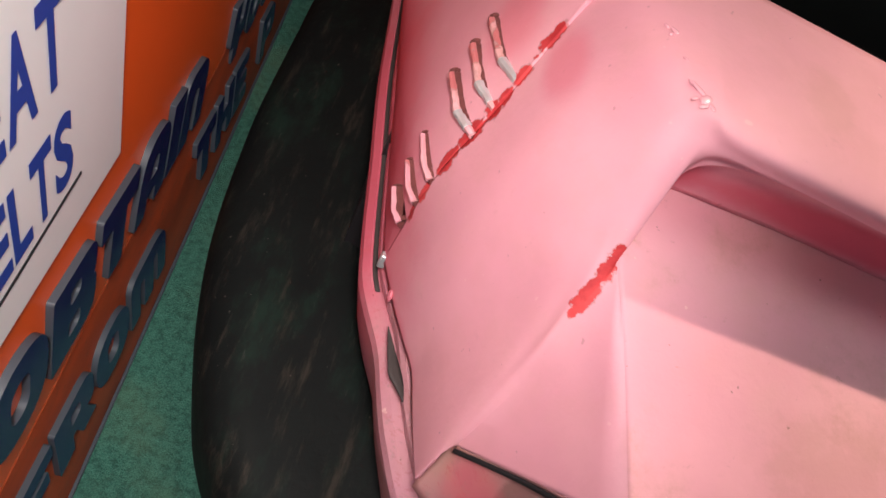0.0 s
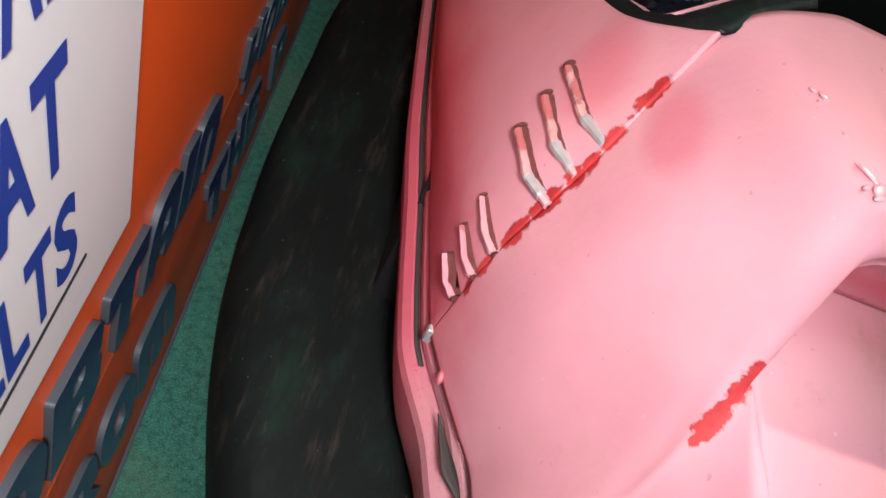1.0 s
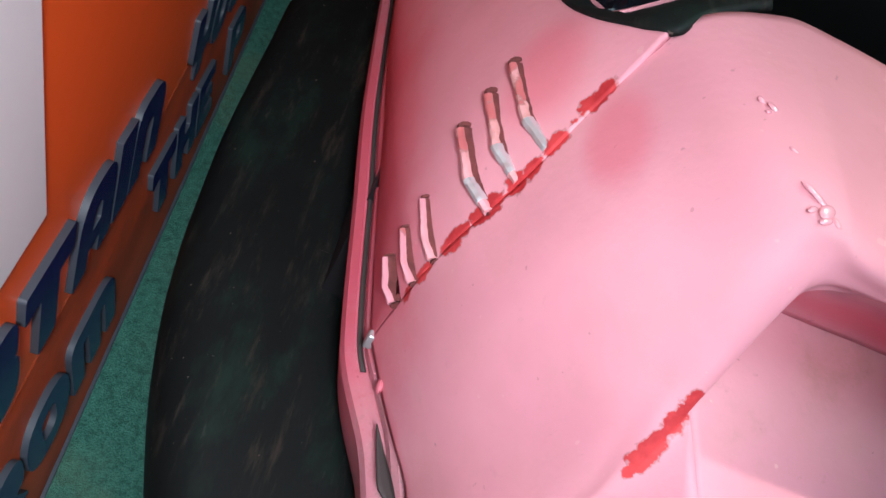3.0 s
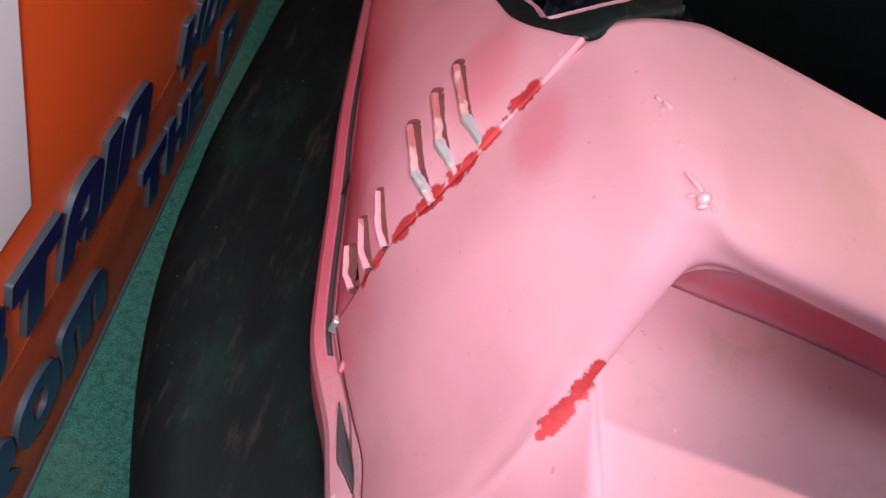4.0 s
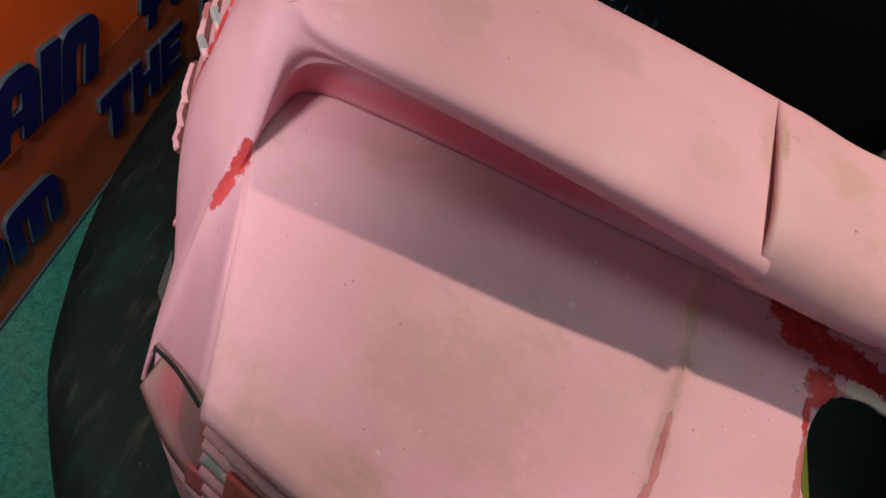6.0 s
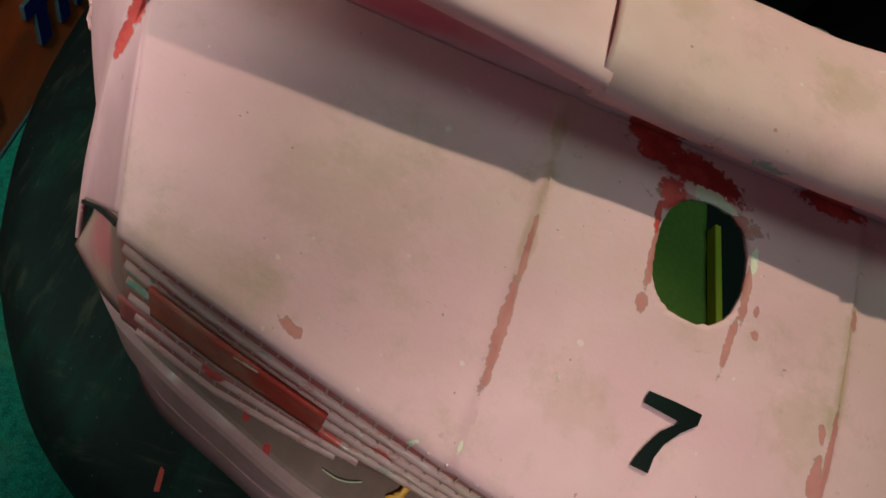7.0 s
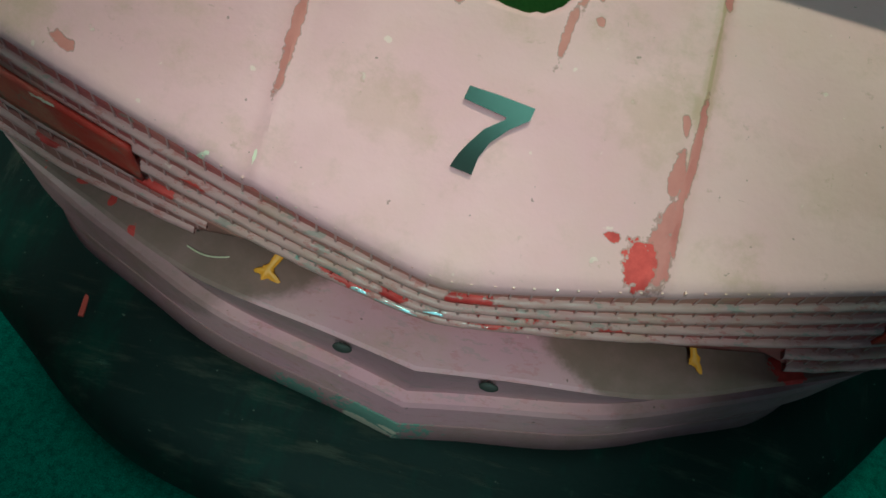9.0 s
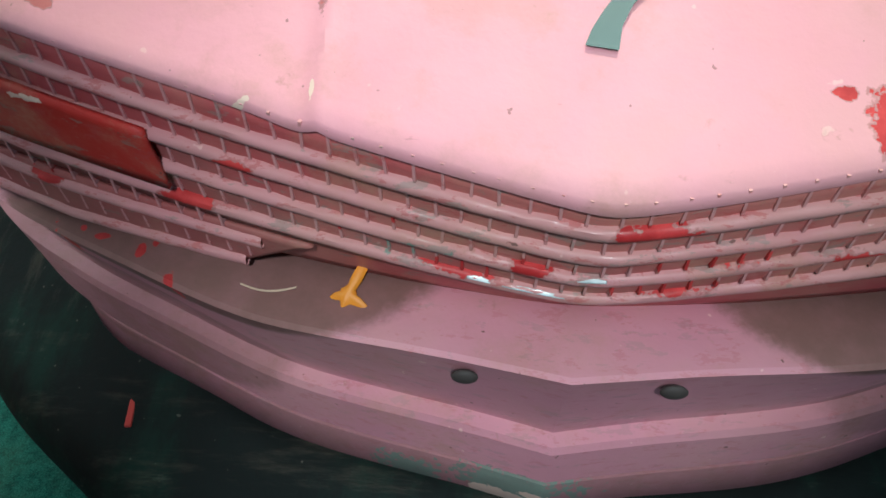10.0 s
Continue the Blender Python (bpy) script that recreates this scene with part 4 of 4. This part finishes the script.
for k in range(-1, 5):
    for i in range(-29, 30):
        x = i * 0.0125 + 0.004 * (k % 2) + rnd.uniform(-0.0006, 0.0006)
        if abs(x) > 0.366 or k > 2 and (abs(x) < 0.185 or 0 < x < 0.27):
            continue
        ob = new("grille_rib", rib_mesh)
        ob.parent = car
        ob.location = slat_path(x, k + 0.5)
        ob.rotation_euler = (0, rnd.uniform(-0.08, 0.08), math.copysign(0.22, x))


def plate(x0, x1, k0, k1, out):
    return sheet(lambda u, v: slat_path(x0 + (x1 - x0) * u, k0 + (k1 - k0) * v, out), 16, 6)


for mir in (-1, 1):
    part("marker_plate", plate(mir * (0.352 if mir < 0 else 0.300), mir * (0.214 if mir < 0 else 0.368), 0.75, 2.55, 0.0058), RED_LENS, car, "red painted marker plate with flaking pink", smooth=False, solid=0.003)

# gills on the crease
GILLS = [((-0.493, 0.304, 0.588), (-0.523, 0.364, 0.587)), ((-0.499, 0.298, 0.564), (-0.528, 0.355, 0.567)), ((-0.505, 0.292, 0.540), (-0.534, 0.345, 0.543)),
         ((-0.518, 0.288, 0.488), (-0.535, 0.327, 0.493)), ((-0.521, 0.288, 0.459), (-0.537, 0.323, 0.464)), ((-0.524, 0.288, 0.430), (-0.538, 0.319, 0.434))]


def gill(front, back, half, a0=0.0, a1=1.0, grow=0.0, sunk=0.0):
    """A pressed bar, bent near its lower end, with square ends."""
    f, b = Vector(front), Vector(back)
    bend = f.lerp(b, 0.38) + Vector((-0.0042, -0.0026, -0.0016)) * (1.0 if (b - f).length > 0.05 else 0.5)
    out = Vector((-0.80, -0.45, 0.35)).normalized()
    def path(s):
        if s < 0.22:
            return f.lerp(bend, s / 0.38)
        if s > 0.56:
            return bend.lerp(b, (s - 0.38) / 0.62)
        k = (s - 0.22) / 0.34
        k = k * k * (3 - 2 * k)
        return f.lerp(bend, s / 0.38).lerp(bend.lerp(b, (s - 0.38) / 0.62), k)
    prof = [(-1, -1.0), (-0.96, 0.30), (-0.62, 0.85), (0, 1.05), (0.62, 0.85), (0.96, 0.30), (1, -1.0)]
    def fn(u, v):
        s = a0 + (a1 - a0) * u
        p = path(s)
        d = (path(min(1, s + 0.02)) - path(max(0, s - 0.02))).normalized()
        side = d.cross(out).normalized()
        w, h = prof[int(round(v * 7)) % 7]
        k = 1 + 0.16 * noise.noise(p * 210 + Vector((v * 3, 0, 0)))
        thin = 1 - 0.35 * s
        wide = half * (1.12 - 0.3 * s)
        return p + side * w * (wide + grow) * k + out * (h * (0.0056 * thin + grow) * k - sunk)
    bm = sheet(fn, 30, 7)
    bmesh.ops.remove_doubles(bm, verts=bm.verts[:], dist=1e-5)
    bmesh.ops.holes_fill(bm, edges=[e for e in bm.edges if e.is_boundary])
    bmesh.ops.recalc_face_normals(bm, faces=bm.faces[:])
    return bm


for i, (f, b) in enumerate(GILLS):
    half = 0.0034 if i < 3 else 0.0026
    bar = part("gill", gill(f, b, half), PINK_GILL, car, "pink louvre fin with chipped edges")
    # Dark backing grown past the fin paints in its slit and contact shade.
    part("slit", gill(f, b, half, -0.03, 1.07, 0.0017, 0.0040), SLIT, bar, "dark outline round the fin for slit and shade")
    if i < 3:
        part("worn_tip", gill(f, b, half, (0.02, 0.10, 0.12)[i], (0.36, 0.42, 0.40)[i], 0.0003), STEEL, bar, "bare metal worn through the paint")

# numeral
SEVEN_OUT = [(-0.0160, 0.0525), (0.0045, 0.0515), (0.0258, 0.0495), (0.0245, 0.0420), (0.0135, 0.0340), (0.0045, 0.0245), (0.0000, 0.0150), (-0.0012, 0.0050)]
SEVEN_IN = [(-0.0175, 0.0445), (-0.0040, 0.0425), (0.0102, 0.0405), (0.0098, 0.0390), (-0.0010, 0.0310), (-0.0085, 0.0205), (-0.0125, 0.0135), (-0.0152, 0.0065)]


def seven(u, v):
    n = len(SEVEN_OUT) - 1
    i = min(int(u * n), n - 1)
    f = u * n - i
    p = Vector(SEVEN_OUT[i]).lerp(Vector(SEVEN_OUT[i + 1]), f).lerp(Vector(SEVEN_IN[i]).lerp(Vector(SEVEN_IN[i + 1]), f), v)
    return Vector((p.x, p.y, hood_z(p.x, p.y) + 0.0022))


bm = sheet(seven, 42, 6)
part("numeral_seven", bm, DECAL, car, "dark glossy figure 7")

# glossy lumps added on the fender's corner, tilted to glint towards the camera
GLINT_SPOTS = ((-0.4241, 0.2147, 0.6856, 0.0034, 0.0024, 50), (-0.4246, 0.2105, 0.6845, 0.0026, 0.0013, 30), (-0.4202, 0.2110, 0.6853, 0.0022, 0.0011, -50), (-0.4278, 0.2205, 0.6860, 0.0058, 0.0012, -42), (-0.4312, 0.2240, 0.6855, 0.0030, 0.0008, -42),
             (-0.4300, 0.2140, 0.6845, 0.0020, 0.0010, 40), (-0.4407, 0.2669, 0.6858, 0.0028, 0.0012, -40), (-0.4449, 0.2713, 0.6843, 0.0018, 0.0011, -40), (-0.4428, 0.2640, 0.6848, 0.0012, 0.0008, 0), (-0.4345, 0.2430, 0.6860, 0.0022, 0.0008, -35))
for x, y, z, a, b, turn in GLINT_SPOTS:
    bm = bmesh.new()
    bmesh.ops.create_uvsphere(bm, u_segments=14, v_segments=8, radius=1.0, matrix=Matrix.Translation((x, y, z + 0.0003)) @ Matrix.Rotation(radians(12), 4, "X") @ Matrix.Rotation(radians(-6), 4, "Y") @ Matrix.Rotation(radians(turn), 4, "Z") @ Matrix.Diagonal((a * 1.25, b * 1.25, 0.0007, 1)))
    part("glint_lump", bm, GLOSS, car, "glossy pink lump added as a glint")

# bolts on the apron
for x in (-0.059, 0.059):
    bm = bmesh.new()
    bmesh.ops.create_uvsphere(bm, u_segments=16, v_segments=8, radius=0.008, matrix=Matrix.Translation((x, -0.0475, 0.341)) @ Matrix.Diagonal((1, 0.4, 0.8, 1)))
    part("bolt_head", bm, SLOT, car, "sunk dark bolt head")
bm = bmesh.new()
bmesh.ops.create_uvsphere(bm, u_segments=14, v_segments=7, radius=0.006, matrix=Matrix.Translation((-0.508, 0.257, 0.374)) @ Matrix.Diagonal((0.45, 1, 1, 1)))
part("screw_head", bm, PINK_BODY, car)
nub = bmesh.new()
box(nub, (-0.526, 0.289, 0.362), (-0.519, 0.2965, 0.379))
part("seam_clip", nub, STEEL, car, "small bare metal clip at the seam", smooth=False, bevel=0.0015)


def side_slot(u, v):
    """Tapered dark sheet along the fender's foot, laid on the ledge for a slot's shade."""
    a = spline([along(f, 0) for f in FENDER], 0.22 + 0.40 * u)
    w = v * min(1, 0.04 + u * 1.6) * min(1, (1.03 - u) * 2.4)
    return Vector((a.x - 0.001 - 0.0105 * w, a.y - 0.002 - 0.0045 * w, 0.3590))


for mir in (False, True):
    part("side_slot", sheet(side_slot, 16, 3, mir), SLOT, car, "dark tapered sheet for the slot at the fender's foot", solid=0.002)


def splash(centre, size, arms, seed):
    """A lump of dried paint with a few runs."""
    rnd = random.Random(seed)
    bm = bmesh.new()
    rings = []
    for k, h in ((1.0, 0.0), (0.8, 0.16), (0.4, 0.24)):
        ring = []
        for i in range(48):
            a = i / 48 * 2 * math.pi
            r = 0.42 + 0.12 * noise.noise(Vector((math.cos(a) * 2, math.sin(a) * 2, seed)))
            for ang, reach_out in arms:
                d = math.atan2(math.sin(a - ang), math.cos(a - ang))
                r += reach_out * math.exp(-(d / 0.3) ** 2)
            r *= size * k
            y = centre[1] + math.sin(a) * r
            ring.append(bm.verts.new((centre[0] + math.cos(a) * r, y, centre[2] + (y - centre[1]) * 0.55 + size * h)))
        rings.append(ring)
    for lo, hi in zip(rings, rings[1:]):
        for i in range(48):
            bm.faces.new((lo[i], lo[(i + 1) % 48], hi[(i + 1) % 48], hi[i]))
    bm.faces.new(rings[-1])
    return bm


tagged(part("paint_lump", splash((-0.131, -0.010, 0.3605), 0.0115, ((1.1, 1.6), (-0.5, 0.9), (3.3, 0.5), (4.4, 0.3)), 3), YELLOW), "dried yellow paint lump on the apron", "paint")
tagged(part("paint_lump", splash((0.215, 0.012, 0.3615), 0.011, ((2.0, 0.9), (5.5, 0.7)), 5), YELLOW), "dried yellow paint lump on the apron", "paint")
tagged(part("fibre", sheet(lambda u, v: Vector((-0.197 + 0.034 * u, -0.006 - 0.004 * math.sin(u * math.pi), 0.3590)) + Vector((0, math.cos(v * 6.283) * 0.0007, math.sin(v * 6.283) * 0.0007)), 12, 5), PALE_WIRE), "thin pale bent fibre lying on the apron", "fibre")
flake = bmesh.new()
box(flake, (-0.0028, -0.013, 0), (0.0028, 0.013, 0.003))
tagged(part("paint_flake", flake, CHIP_RED, smooth=False, bevel=0.001), "red paint flake lying on the rubber bumper", "paint flake").matrix_world = Matrix.Translation((-0.335, -0.003, 0.160)) @ Matrix.Rotation(0.15, 4, "Z")

# ---- inside the car ----
tagged(part("footwell_mat", sheet(lambda u, v: Vector((-0.42 + 0.76 * u, 0.40 + 0.62 * v, 0.084 + 0.004 * noise.noise(Vector((u * 20, v * 14, 0))))), 60, 40), MAT, solid=0.004), "olive green mat on the footwell floor", "mat")
carton = thing("carton", "flattened yellow corrugated carton with a printed label", "carton")
part("body", box(bmesh.new(), (-0.16, 0.40, 0.095), (0.208, 0.566, 0.130)), CARD_YELLOW, carton, smooth=False, bevel=0.002)
for i in range(9):
    y = 0.408 + i * 0.0125
    part("rib", sheet(lambda u, v: Vector((-0.158 + 0.364 * u, y + 0.005 * v, 0.1302 + 0.0022 * math.sin(v * math.pi))), 2, 6), CARD_YELLOW, carton)
part("flap", box(bmesh.new(), (0.338, 0.42, 0.086), (0.350, 0.68, 0.112)), CARD_YELLOW, carton, "folded yellow card flap", smooth=False, bevel=0.002)
part("label", box(bmesh.new(), (-0.058, 0.519, 0.130), (0.156, 0.568, 0.1345)), CARD_LEAF, carton, "printed label strip", smooth=False)
for x0, x1, y0, y1, mat in ((0.034, 0.121, 0.5205, 0.567, CARD_WHITE), (-0.057, -0.030, 0.5205, 0.567, CARD_BLUE), (0.121, 0.155, 0.5205, 0.567, CARD_SKY)):
    part("label_panel", box(bmesh.new(), (x0, y0, 0.1345), (x1, y1, 0.135)), mat, carton, smooth=False)
# unreadable print: strokes of letters that stand on end
RED_BARS = ((0.040, 0.046, 0.524, 0.562), (0.046, 0.058, 0.524, 0.530), (0.046, 0.058, 0.543, 0.548), (0.064, 0.070, 0.524, 0.562), (0.070, 0.080, 0.556, 0.562), (0.084, 0.090, 0.526, 0.560), (0.090, 0.099, 0.526, 0.532), (0.090, 0.099, 0.541, 0.546), (0.090, 0.099, 0.555, 0.560), (0.103, 0.108, 0.530, 0.560), (0.108, 0.116, 0.530, 0.535), (0.108, 0.116, 0.546, 0.551))
PALE_BARS = ((-0.052, -0.047, 0.525, 0.560), (-0.043, -0.038, 0.530, 0.556), (0.008, 0.013, 0.526, 0.562), (0.016, 0.021, 0.526, 0.545), (0.016, 0.021, 0.552, 0.562), (0.024, 0.029, 0.530, 0.560))
DARK_BARS = ((-0.024, -0.012, 0.528, 0.546), (-0.020, -0.008, 0.548, 0.562), (-0.006, 0.001, 0.524, 0.538), (0.128, 0.134, 0.545, 0.560))
for bars, mat in ((RED_BARS, CARD_RED), (PALE_BARS, CARD_WHITE), (DARK_BARS, BLACK_LINE), (((0.132, 0.150, 0.526, 0.548), (-0.028, -0.026, 0.522, 0.566)), CARD_YELLOW)):
    for x0, x1, y0, y1 in bars:
        part("print_bar", box(bmesh.new(), (x0, y0, 0.135), (x1, y1, 0.1354)), mat, carton, smooth=False)


def crumple(u, v):
    x, y = -0.44 + 0.40 * u, 0.40 + 0.6 * v
    n = noise.multi_fractal(Vector((x * 9, y * 9, 3)), 0.8, 2.0, 6)
    return Vector((x, y, 0.49 + 0.045 * n - 0.12 * u * u - 0.1 * v))


tagged(part("plastic_sheet", sheet(crumple, 110, 100), PLASTIC), "crumpled black plastic sheet in the cockpit", "plastic sheet")
seat = thing("seat", "cream vinyl seat in the cockpit", "seat", place=(0.53, 0.71, 0))


def cushion(lo, hi, round_off=0.03):
    bm = box(bmesh.new(), lo, hi)
    bmesh.ops.bevel(bm, geom=bm.edges[:], offset=round_off, segments=4, profile=0.5, affect="EDGES")
    return bm


part("squab", cushion((-0.09, 0.10, 0.085), (-0.012, 0.45, 0.26)), CREAM, seat, "cream vinyl cushion")
part("backrest", cushion((-0.09, 0.0, 0.085), (-0.012, 0.11, 0.492)), CREAM, seat, "cream vinyl backrest")
